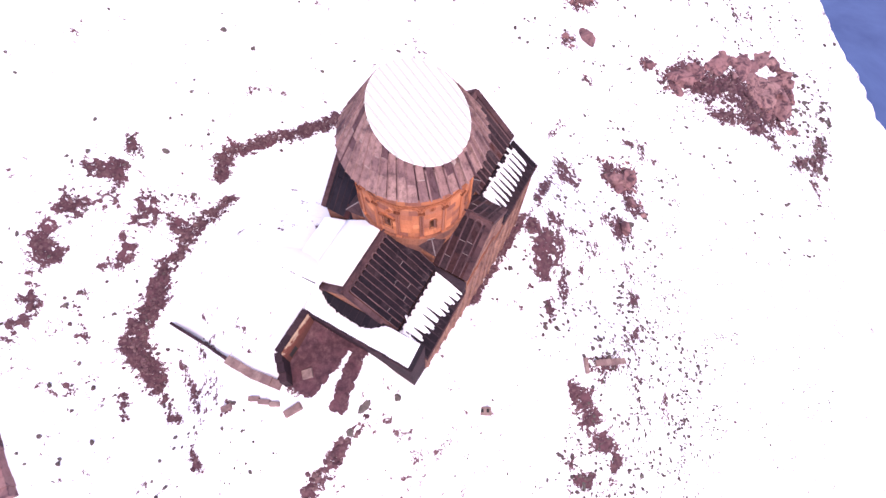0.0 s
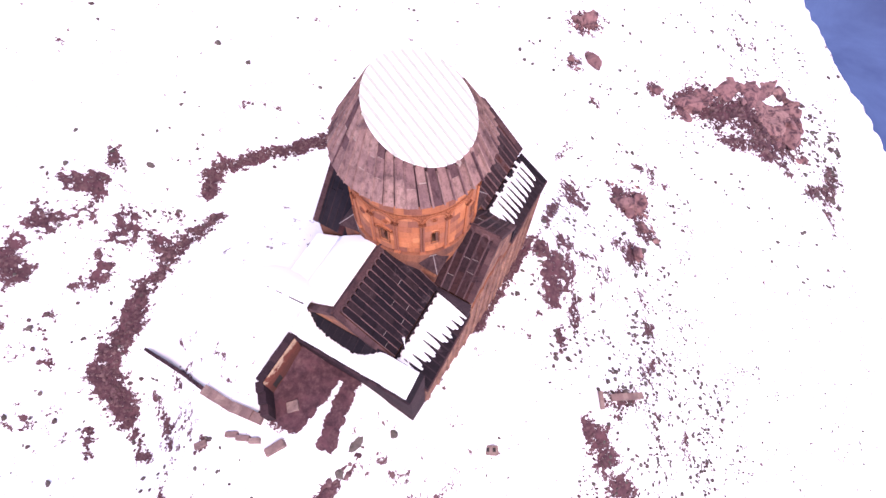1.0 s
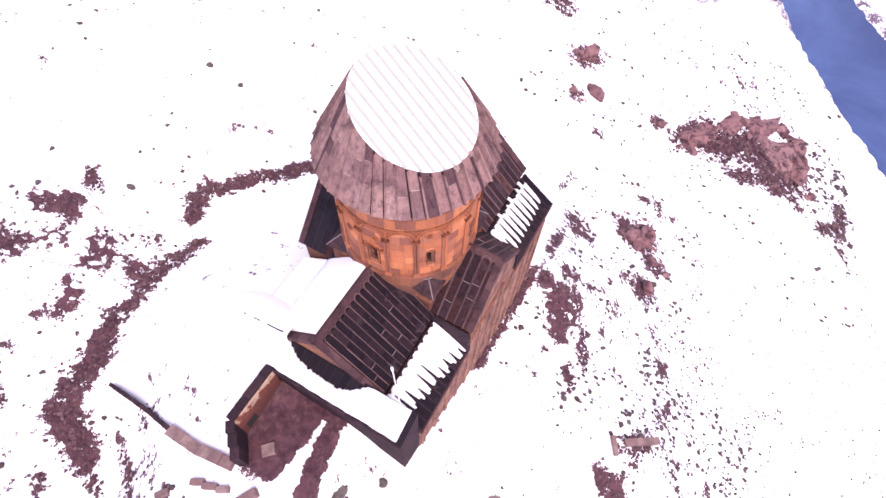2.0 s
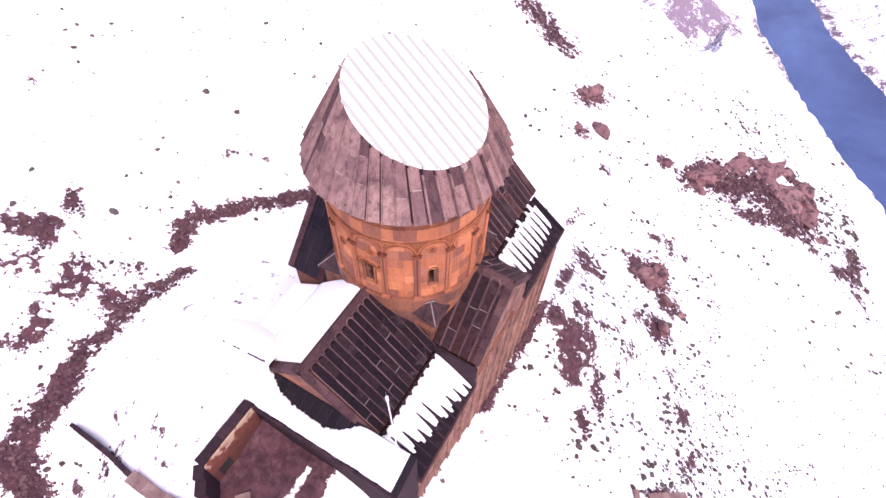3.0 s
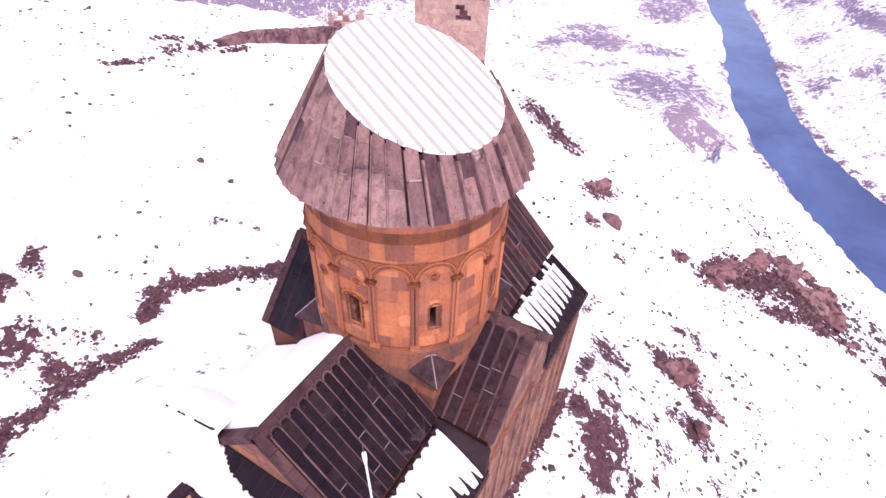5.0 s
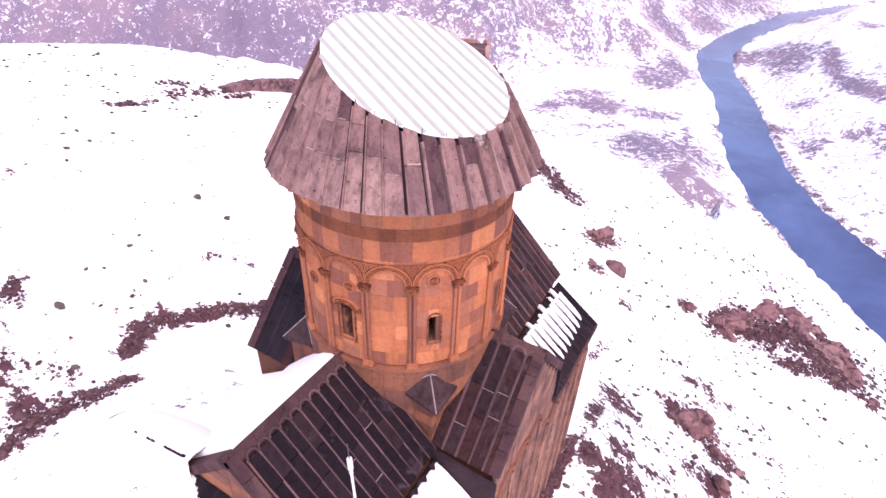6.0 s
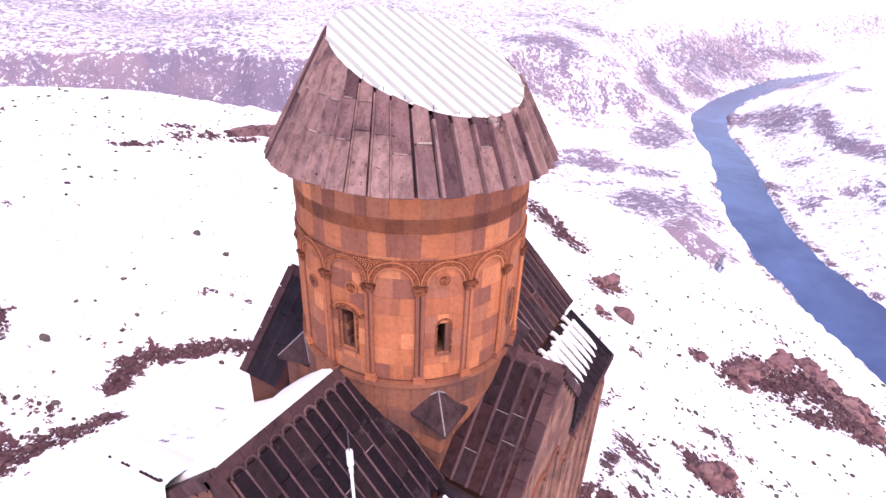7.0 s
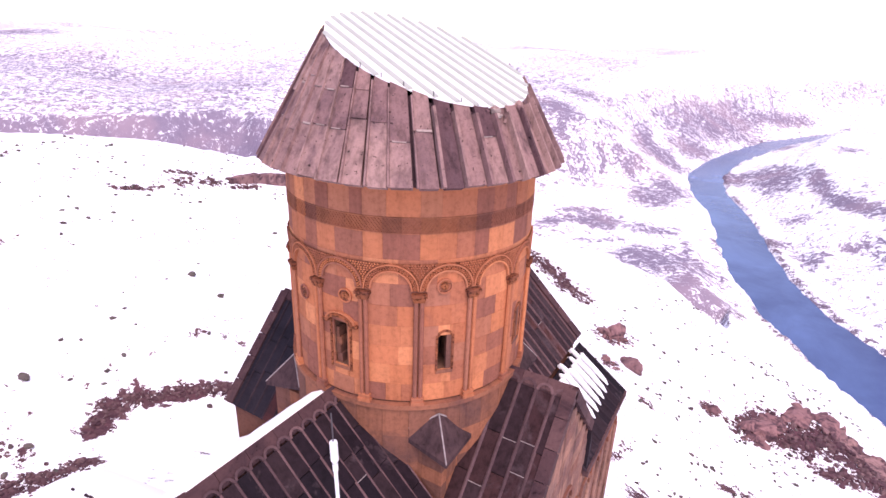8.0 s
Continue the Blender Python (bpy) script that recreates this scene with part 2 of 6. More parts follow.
def smooth(a, b, v):
    t = np.clip((v - a) / (b - a), 0, 1)
    return t * t * (3 - 2 * t)


def line_distance(x, y, line):
    """Distance to a polyline, and the side of it (above 0: to the left of its run)."""
    best, side = np.full(np.shape(x), 1e9), np.zeros(np.shape(x))
    for (ax, ay), (bx, by) in zip(line, line[1:]):
        dx, dy = bx - ax, by - ay
        t = np.clip(((x - ax) * dx + (y - ay) * dy) / (dx * dx + dy * dy), 0, 1)
        ex, ey = x - ax - t * dx, y - ay - t * dy
        d = np.hypot(ex, ey)
        near = d < best
        best = np.where(near, d, best)
        side = np.where(near, np.sign(dx * ey - dy * ex), side)
    return best, side


def in_polygon(x, y, poly):
    """Whether points lie inside a closed outline."""
    x, y = np.asarray(x, float), np.asarray(y, float)
    odd = np.zeros(x.shape, bool)
    for (ax, ay), (bx, by) in zip(poly, poly[1:] + poly[:1]):
        if ay != by:
            odd ^= ((ay > y) != (by > y)) & (x < (bx - ax) * (y - ay) / (by - ay) + ax)
    return odd


RIVER_Z = -60.0
EDGE = [(-900, -3000), (-190, -400), (-110, -60), (-66, 8), (-58, 22), (-57, 34), (-55, 48), (-47, 64), (-37, 82), (-29, 92), (-22, 103), (-9, 110), (0, 116), (5, 140), (6, 178), (20, 160), (34, 138), (46, 119), (100, 52), (180, -60), (420, -400), (1300, -3000)]
VALLEY = [(-1400, -3000), (-700, -500), (-420, -100), (-270, 80), (-170, 165), (-90, 245), (-50, 310), (-24, 345), (-8, 290), (8, 226), (27, 186), (46, 155), (76, 118), (130, 50), (220, -70), (480, -400), (1400, -3000)]
RIVER = [(1350, -3000), (480, -420), (220, -90), (130, 30), (72, 106), (50, 138.5), (33.5, 165), (20.5, 186.5), (9.5, 216), (2, 250), (-8, 300), (-22, 345), (-30, 396), (-22, 463), (-8, 525), (10, 590), (60, 690), (180, 840), (500, 1150), (1200, 1700)]


# rocky rises at the foot of the gorge
GORGE_RISE = [(-12, 166, 13, 7.5), (-28, 196, 18, 4.5), (-8, 186, 12, 4.0)]
# broad swells and hollows of the plateau: place, reach, height
SWELLS = [(-24.5, 2.5, 6, -2.47), (-25, 11, 6, -2.04), (-18.5, -4.5, 5, -3.4), (-31, 20, 9, 0.41), (-46, 34, 13, 1.37), (-1, 25, 6, 3.61), (4, 19, 6, 0.41), (9, 14, 6, 3.29), (5, 40, 10, -0.87), (5, 62, 9, -2.65), (10, 72, 12, 3.05), (7, 31, 6, 0.74), (-8, 60, 9, -0.01), (-18, 72, 10, -0.32), (-30, 3, 6, 0.69), (-6, 48, 9, 1.67), (-8.8, 2.0, 2.8, -1.6)]


def near_height(x, y):
    h = -7.6 - 0.349 * x - 0.207 * y
    h = h + 2.6 * np.exp(-((x + 2) ** 2 + (y - 12) ** 2) / 15 ** 2)
    h = h + 6.5 * np.exp(-((x + 7) ** 2 + (y - 1) ** 2) / 9 ** 2)
    h = h + 3.6 * np.exp(-((x + 15) ** 2 + (y - 7) ** 2) / 7.5 ** 2)
    for sx, sy, reach, up in SWELLS:
        h = h + up * np.exp(-((x - sx) ** 2 + (y - sy) ** 2) / reach ** 2)
    far_left = smooth(-40, -110, x)
    h = h * (1 - far_left) + (5 - 0.1 * (y - 30)) * far_left
    return h


def ground_height(x, y):
    x, y = np.asarray(x, float), np.asarray(y, float)
    rough = fbm(x, y, 9, 4, 3)
    near = near_height(x, y) + 0.5 * rough
    d, _ = line_distance(x, y, EDGE)
    s = np.where(in_polygon(x, y, EDGE), -1, 1)
    out = np.where(s > 0, d, 0) + 6 * fbm(x, y, 22, 3, 9) * smooth(0, 12, np.where(s > 0, d, 0))
    out = np.maximum(out, 0)
    near = near - 16 * smooth(0, 7, out) - 0.45 * out
    dv, _ = line_distance(x, y, VALLEY)
    sv = np.where(in_polygon(x, y, VALLEY), -1, 1)
    away = np.where(sv > 0, dv, -dv)
    left = smooth(20, -120, x)
    crag = fbm(x, y, 40, 4, 21)
    k = away + 26 * crag
    far = RIVER_Z + 2 + 0.16 * np.clip(away, 0, 130) * (1 - left) + left * 34 * smooth(28, 62, k) + (1 - left) * 12 * smooth(20, 50, k) + 0.085 * np.clip(away - 60, 0, 420) * (0.5 + 0.5 * left)
    far = far + np.clip(away / 120, 0, 1) * (12 * fbm(x, y, 130, 5, 31) + (4 + 22 * left) * fbm(x, y, 520, 3, 44) * smooth(150, 700, away))
    h = np.where(away > -20, np.maximum(np.maximum(near, RIVER_Z + 1), 0 * far - 1e3) * (1 - smooth(-20, 0, away)) + far * smooth(-20, 0, away), np.maximum(near, RIVER_Z + 1.5 + 2 * rough))
    for cx, cy, reach, up in GORGE_RISE:
        h = h + up * np.exp(-((x - cx) ** 2 + (y - cy) ** 2) / reach ** 2)
    dr, _ = line_distance(x, y, RIVER)
    narrow = 2.0 * smooth(150, 200, y)
    h = np.minimum(h, RIVER_Z + 1.2 + 0.55 * np.maximum(dr - 18, 0) + 1.5 * rough + 200 * smooth(42, 300, dr))
    return np.where(dr < 18, RIVER_Z - 3 + 4.2 * smooth(9 + 2 * rough - narrow, 13.5 + 2 * rough - narrow, dr), h)


# patches of bare stony earth: place, half length, half width, heading, how bare
BARE_SOUTH = [(-2.5, 27.7, 3.01, 0.33, 93, 0.52), (-1.5, 33.7, 1.77, 1.38, 117, 0.52), (-1.7, 22.7, 0.79, 0.45, 107, 0.62), (-0.2, 24.9, 0.64, 0.82, 117, 0.52), (0.5, 21.1, 1.84, 0.99, 107, 0.62), (1.4, 22.3, 1.46, 0.57, 114, 0.52), (3.2, 19.8, 1.5, 0.4, 111, 0.52), (3.1, 16.8, 0.99, 0.38, 118, 0.52), (0.8, 17.7, 0.25, 0.25, 14, 0.42), (4.2, 22.6, 0.73, 0.29, 99, 0.52), (0.2, 33.3, 1.05, 0.2, 86, 0.52), (1.1, 39.1, 0.31, 0.57, 20, 0.52), (5.4, 44.5, 1.36, 1.32, 149, 0.42), (3.7, 44.6, 1.01, 0.39, 16, 0.42), (4.6, 31.1, 0.86, 0.73, 131, 0.52), (3.2, 28.0, 1.93, 0.24, 82, 0.42), (4.5, 25.9, 0.76, 0.68, 111, 0.42), (1.8, 25.2, 0.32, 0.33, 143, 0.52), (10.1, 25.7, 2.27, 0.3, 114, 0.42), (10.6, 24.5, 0.99, 0.57, 100, 0.52), (9.0, 27.2, 0.58, 0.4, 157, 0.42), (-4.6, 39.0, 1.91, 0.49, 76, 0.42), (6.6, 36.3, 1.61, 0.93, 104, 0.52), (6.5, 31.5, 1.6, 1.31, 135, 0.52)]
BARE_PALE = [(4.3, 38.6, 1.97, 1.98, 109, 0.62), (5.4, 39.9, 2.57, 0.79, 93, 0.52), (7.5, 37.2, 0.73, 0.6, 104, 0.52), (1.1, 61.7, 0.85, 1.44, 135, 0.52), (-10.9, 62.5, 1.58, 3.17, 163, 0.52), (-8.9, 52.1, 0.96, 1.29, 10, 0.52), (-4.4, 48.1, 0.61, 0.54, 124, 0.42)]
BARE_EAST = [(5.9, 64.7, 3.01, 1.3, 58, 0.62), (10.6, 65.2, 3.2, 2.2, 40, 0.62), (14.6, 67.0, 3.4, 2.8, 40, 0.62), (18.6, 68.5, 3.0, 3.0, 30, 0.62), (18.0, 64.0, 2.4, 2.2, 10, 0.6), (21.5, 74.0, 3.4, 2.6, 60, 0.62), (24.5, 80, 3.4, 2.2, 70, 0.6), (14.2, 61.7, 2.23, 1.23, 17, 0.52), (5.1, 61.9, 1.9, 0.83, 32, 0.42), (25.5, 76.0, 1.2, 1.6, 5, 0.6), (22.6, 64.0, 1.4, 1.0, 127, 0.52), (31.6, 72.5, 5.0, 1.0, 63, 0.52), (35.6, 80.7, 6.5, 1.6, 82, 0.52), (34.8, 69.7, 1.52, 1.2, 115, 0.52), (-25.3, 74.6, 2.94, 2.55, 146, 0.52), (-20.4, 71.9, 3.98, 2.34, 147, 0.52), (11.5, 98, 1.6, 1.2, 62, 0.4), (14.5, 104, 1.6, 0.8, 62, 0.4)]
BARE_FORE = [(9.7, 15.1, 1.96, 0.53, 44, 0.52), (8.6, 10.8, 1.38, 0.69, 142, 0.62), (9.9, 10.3, 1.58, 0.89, 135, 0.62), (12.6, 9.4, 1.08, 0.53, 170, 0.52), (12.0, 5.7, 1.24, 0.43, 34, 0.62), (10.4, 6.3, 0.43, 0.32, 125, 0.52), (11.3, 20.0, 1.43, 0.62, 59, 0.42), (13.7, 16.2, 0.81, 0.34, 50, 0.52), (17.4, 16.1, 1.25, 0.39, 103, 0.42), (9.4, 13.4, 1.2, 0.27, 57, 0.42), (14.4, 7.7, 0.92, 0.41, 107, 0.42)]
BARE_NORTH = [(-29.7, -0.5, 1.4, 0.58, 126, 0.62), (-29.3, -0.8, 0.84, 0.48, 73, 0.62), (-30.7, 3.0, 1.08, 0.54, 134, 0.62), (-30.4, 3.0, 0.95, 0.29, 83, 0.52), (-31.4, 6.0, 0.62, 0.53, 10, 0.62), (-30.5, 6.7, 1.03, 0.45, 119, 0.62), (-31.2, 9.1, 0.91, 0.31, 130, 0.52), (-31.1, 8.7, 0.35, 0.24, 31, 0.52), (-27.8, 5.4, 1.42, 0.56, 107, 0.42), (-27.2, 6.1, 1.35, 0.23, 112, 0.42), (-26.4, 1.8, 0.9, 0.37, 90, 0.52), (-29.6, 4.9, 0.54, 0.46, 66, 0.42), (-26.3, 8.1, 0.65, 0.5, 163, 0.42), (-27.5, -3.9, 0.53, 0.33, 145, 0.42), (-27.2, -5.5, 0.41, 0.36, 77, 0.52), (-28.3, -2.9, 0.25, 0.24, 172, 0.52), (-24.3, -3.9, 0.53, 0.21, 134, 0.52), (-16.3, -3.5, 1.88, 0.29, 155, 0.52), (-12.9, -6.7, 0.81, 0.2, 147, 0.52), (-16.3, -5.5, 0.49, 0.42, 156, 0.62), (-19.9, -6.4, 0.94, 0.2, 135, 0.42), (-17.0, -1.1, 0.55, 0.31, 0, 0.52), (-12.6, -3.0, 0.38, 0.25, 57, 0.52), (-25.9, -3.0, 0.4, 0.23, 27, 0.42), (-27.2, 2.2, 0.68, 0.3, 114, 0.42), (-26.0, -2.1, 1.22, 0.22, 124, 0.42), (-25.2, 5.8, 1.37, 0.37, 154, 0.42)]
BARE_RIM = [(-46.2, 26.0, 1.3, 0.3, 80, 0.52), (-46.0, 28.6, 1.0, 0.25, 90, 0.5), (-46.6, 31.5, 1.4, 0.5, 90, 0.42), (-46.2, 34.4, 1.6, 0.7, 90, 0.42), (-45.6, 38.4, 1.6, 0.4, 90, 0.5), (-48.0, 33.0, 2.0, 0.5, 90, 0.42), (-32.4, 89, 2.0, 1.0, 120, 0.46)]
# dark rock faces along the gorge, plus shaded slope and ridge shadow painted in
CRAGS_AND_SHADE = [(-23, 203, 17.1, 15.9, 115, 0.6), (-12, 171, 17.9, 4.7, 103, 0.6), (-3, 169, 6.8, 7.9, 171, 0.6), (-17, 222, 17.6, 1.8, 101, 0.52), (-72, 257, 12.1, 4.7, 41, 0.52), (-61, 245, 12.6, 10.2, 16, 0.6), (-37, 245, 11.0, 5.2, 8, 0.6), (-77, 232, 12.2, 4.2, 80, 0.52), (-52, 219, 13.2, 2.0, 33, 0.44), (-69, 339, 13.7, 3.0, 150, 0.6), (-67, 351, 7.7, 4.7, 29, 0.6), (-48, 307, 17.6, 9.7, 114, 0.6), (-44, 334, 20.9, 9.9, 114, 0.52), (-50, 293, 7.3, 5.3, 132, 0.52), (-76, 409, 36.0, 7.2, 101, 0.6), (-60, 398, 17.7, 16.4, 115, 0.6), (-84, 336, 11.6, 1.2, 38, 0.6), (-46, 554, 82.3, 21.6, 73, 0.6), (6, 674, 57.2, 11.3, 57, 0.6), (-49, 464, 29.8, 13.9, 73, 0.6), (-26, 560, 27.4, 11.1, 63, 0.52), (-45, 611, 85.1, 3.9, 68, 0.52), (-15, 390, 18.7, 12.3, 116, 0.6), (8, 366, 26.8, 9.8, 104, 0.6), (5, 571, 37.4, 28.9, 106, 0.44), (28, 334, 23.0, 3.8, 99, 0.6), (39, 292, 25.3, 3.5, 109, 0.6), (19, 292, 6.4, 4.6, 125, 0.52), (35, 248, 7.6, 1.9, 24, 0.6), (24, 243, 6.5, 3.0, 131, 0.52), (13, 261, 9.8, 5.0, 131, 0.44), (43, 395, 7.9, 6.0, 117, 0.44), (45, 450, 4.3, 5.1, 140, 0.44), (-138, 337, 19.4, 16.2, 144, 0.52), (-121, 346, 23.3, 14.1, 141, 0.6), (-102, 311, 23.9, 11.6, 3, 0.44), (-122, 302, 9.8, 8.5, 27, 0.52), (-129, 409, 30.3, 17.8, 137, 0.44), (-172, 435, 26.1, 13.3, 170, 0.44), (-89, 368, 28.2, 3.7, 81, 0.44), (-80, 480, 25.9, 3.3, 76, 0.52), (-690, 270, 60, 26, 40, 0.55)]
BARE = BARE_NORTH + BARE_SOUTH + BARE_PALE + BARE_EAST + BARE_FORE + BARE_RIM
# the collapsed terrace wall, in four stretches
BANK_EAST = [(-21.8, 22.4), (-22.6, 20.0), (-23.6, 18.1), (-24.8, 16.6), (-25.9, 14.9), (-26.7, 13.8), (-26.8, 12.7), (-26.1, 11.4)]
BANK_MID = [(-24.1, 10.1), (-24.2, 8.9), (-24.5, 7.0), (-24.4, 5.5), (-23.9, 4.2), (-23.9, 3.0), (-23.3, 1.7)]
BANK_WEST = [(-23.2, 1.4), (-22.6, -0.3), (-22.5, -1.8), (-22.0, -2.9), (-20.6, -3.6), (-19.4, -4.3)]
BANK_END = [(-19.2, -4.5), (-18.2, -4.9), (-16.2, -5.5)]
OLD_PATH = [(-5.3, 1.2), (-5.1, -0.5), (-5.1, -1.9), (-5.3, -3.3), (-5.8, -5.3)]
SOUTH_FOOT = [(-2.9, 13.0), (-2.85, 18.0), (-2.75, 23.0)]
BARE_LINES = ((BANK_EAST, 0.82, 0.66), (BANK_MID, 0.85, 0.58), (BANK_WEST, 1.0, 0.70), (BANK_END, 0.3, 0.56), (SOUTH_FOOT, 0.42, 0.54), (OLD_PATH, 0.55, 0.60))


def build_ground():
    mid = (-6.0, 6.0)
    face_way = math.degrees(math.atan2(0.864, -0.503))
    fine = np.radians(face_way + np.linspace(-62, 62, 620))
    coarse = np.radians(face_way + np.linspace(62, 298, 120)[1:-1])
    ang = np.concatenate((fine, coarse))
    rad = np.concatenate((np.linspace(0.8, 60, 150), 60 * (4200 / 60) ** (np.linspace(0, 1, 190)[1:])))
    A, R = np.meshgrid(ang, rad)
    X, Y = mid[0] + R * np.cos(A), mid[1] + R * np.sin(A)
    Z = ground_height(X, Y)
    n, m = len(rad), len(ang)
    vs = np.stack((X, Y, Z), -1).reshape(-1, 3)
    i, j = np.meshgrid(np.arange(n - 1), np.arange(m), indexing="ij")
    a, b = i * m + j, i * m + (j + 1) % m
    faces = np.stack((a, a + m, b + m, b), -1).reshape(-1, 4)
    me = bpy.data.meshes.new("ground")
    me.from_pydata(vs.tolist() + [(*mid, float(ground_height(*mid)))], [], faces.tolist() + [(len(vs), k, (k + 1) % m) for k in range(m)])
    # how much earth shows through the snow
    gx = np.gradient(Z, axis=0) / np.maximum(np.gradient(R, axis=0), 1e-6)
    ga = np.gradient(Z, axis=1) / np.maximum(R * np.abs(np.gradient(A, axis=1)), 1e-6)
    steep = np.hypot(gx, ga)
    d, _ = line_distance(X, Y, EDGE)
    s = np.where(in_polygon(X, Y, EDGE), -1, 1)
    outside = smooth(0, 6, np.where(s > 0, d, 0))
    patches = fbm(X, Y, 160, 4, 5)
    near_cliff = np.exp(-(((X + 2) / 24) ** 2 + ((Y - 143) / 32) ** 2))
    wide = smooth(-90, -150, X)
    bare = 0.0 + 0.16 * smooth(0.55, 1.1, steep) + outside * (wide * (0.28 + 0.06 * smooth(330, 430, R) * smooth(1300, 900, R) + 0.30 * patches + 0.15 * smooth(0.12, 0.7, steep)) + (1 - wide) * (0.13 + 0.20 * fbm(X, Y, 34, 4, 61) + 0.07 * smooth(0.3, 0.9, steep)) + 0.05 * near_cliff)
    for (x, y, a, b, turn, much) in BARE:
        c, w = math.cos(radians(turn)), math.sin(radians(turn))
        p, q = ((X - x) * c + (Y - y) * w) / (1.2 * a + 0.1), ((Y - y) * c - (X - x) * w) / (1.2 * b + 0.1)
        bare = np.maximum(bare, much * np.exp(-0.6 * (p * p + q * q) ** 1.6) * (1 - outside))
    for (x, y, a, b, turn, much) in CRAGS_AND_SHADE:
        c, w = math.cos(radians(turn)), math.sin(radians(turn))
        p, q = ((X - x) * c + (Y - y) * w) / (1.2 * a), ((Y - y) * c - (X - x) * w) / (1.2 * b)
        bare = np.maximum(bare, (much + 0.10) * np.exp(-0.6 * (p * p + q * q) ** 1.5) + 0.14 * fbm(X, Y, 14, 3, 71) * (p * p + q * q < 4))
    for line, half, much in BARE_LINES:
        dl, _ = line_distance(X, Y, line)
        bare = np.maximum(bare, much * np.exp(-(dl / half) ** 3))
    bank, _ = line_distance(X, Y, RIVER)
    shore = np.exp(-((bank - 13.2 + 1.8 * smooth(150, 200, Y)) / 1.9) ** 2)
    bare = np.maximum(bare, 0.5 * shore * smooth(-0.25, 0.1, fbm(X, Y, 30, 2, 83)))
    # the second mask carries the coarser gaps and the painted haze tint
    for key, values in (("bare", np.clip(bare, 0, 0.80)), ("hazed_scree", outside * (1 - 0.5 * shore))):
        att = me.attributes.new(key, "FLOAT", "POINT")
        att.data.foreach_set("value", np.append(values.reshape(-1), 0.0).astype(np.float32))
    me.materials.append(GROUND)
    for p in me.polygons:
        p.use_smooth = True
    return tagged(new("ground", me), "snow-covered rocky plateau and gorge with bare earth showing", "ground", kind="structure")


def build_river():
    bm = bmesh.new()
    rows = []
    for k, (x, y) in enumerate(RIVER):
        a, b = RIVER[max(k - 1, 0)], RIVER[min(k + 1, len(RIVER) - 1)]
        d = Vector((b[0] - a[0], b[1] - a[1])).normalized() * 24
        rows.append([bm.verts.new((x + s * -d.y, y + s * d.x, RIVER_Z)) for s in (-1, 1)])
    for p, q in zip(rows, rows[1:]):
        bm.faces.new((p[0], q[0], q[1], p[1]))
    bmesh.ops.recalc_face_normals(bm, faces=bm.faces[:])
    ob = part("water", bm, WATER)
    return tagged(ob, "calm blue river in the bottom of the gorge", "river", kind="structure")


build_ground()
build_river()


# ---- church ----
church = thing("church", "medieval stone church, orange drum, dark slab roofs partly under snow", "church")
CX, CY = -8.5, 13.65          # crossing of the two ridges
X_N, X_S, Y_W, Y_E = -13.95, -3.1, 5.6, 22.1
HX, HY = 3.25, 2.9            # half widths of the long and the cross arms
EAVE, RIDGE = 4.72, 7.8
LOW, LOW_IN = 2.8, 4.34        # lean-to roofs over the corner rooms
FOOT = -13.0

bm = bmesh.new()
T = 0.16
prism(bm, [(CX - HX + T, FOOT), (CX + HX - T, FOOT), (CX + HX - T, EAVE - 0.1), (CX, RIDGE - 0.2), (CX - HX + T, EAVE - 0.1)], "y", Y_W + 0.1, Y_E - 0.1)
part("nave_wall", bm, WALLJ, church)
bm = bmesh.new()
prism(bm, [(CY - HY + T, FOOT), (CY + HY - T, FOOT), (CY + HY - T, EAVE - 0.1), (CY, RIDGE - 0.2), (CY - HY + T, EAVE - 0.1)], "x", X_N + 0.1, X_S - 0.1)
part("transept_wall", bm, WALLJ, church)


def corner_room(x_out, x_in, y0, y1):
    bm = bmesh.new()
    prism(bm, [(x_out, FOOT), (x_in, FOOT), (x_in, LOW_IN - 0.12), (x_out, LOW - 0.12)], "y", y0, y1)
    return part("corner_room_wall", bm, WALLJ, church)


rooms = [corner_room(X_S - 0.1, CX + HX - 0.3, Y_W + 0.12, CY - HY + 0.3), corner_room(X_S - 0.1, CX + HX - 0.3, CY + HY - 0.3, Y_E - 0.12),
         corner_room(X_N + 0.1, CX - HX + 0.3, Y_W + 0.12, CY - HY + 0.3), corner_room(X_N + 0.1, CX - HX + 0.3, CY + HY - 0.3, Y_E - 0.12)]


MORTAR = plain("pale_mortar", (0.36, 0.29, 0.28), 0.9, 0, 0.5, 6.0)


def slab_mesh(name, w, l, t, material, lift=0.0):
    """A roof slab: x across, y down the slope, upper face with raised rims along both sides."""
    bm = bmesh.new()
    g = 0.012
    hexa(bm, [(g, 0, 0), (w - g, 0, 0), (w - g, l, 0), (g, l, 0)], [(g, 0.01, t - lift), (w - g, 0.01, t - lift), (w - g, l - 0.012, t + lift), (g, l - 0.012, t + lift)])
    return mesh_of(name, bm, material)


def rib_mesh(name, l, r, material, head=True):
    """A half-round cover rib running down the slope (y), with a rounded head."""
    bm = bmesh.new()
    n = 5
    ys = [0.0, l]
    rings = []
    for y in ys:
        rings.append([bm.verts.new((r * math.cos(math.pi * k / n), y, r * 0.9 * math.sin(math.pi * k / n))) for k in range(n + 1)])
    for p, q in zip(rings, rings[1:]):
        for k in range(n):
            bm.faces.new((p[k], p[k + 1], q[k + 1], q[k]))
    bm.faces.new(rings[0])
    bm.faces.new(rings[-1][::-1])
    bmesh.ops.recalc_face_normals(bm, faces=bm.faces[:])
    return mesh_of(name, bm, material)


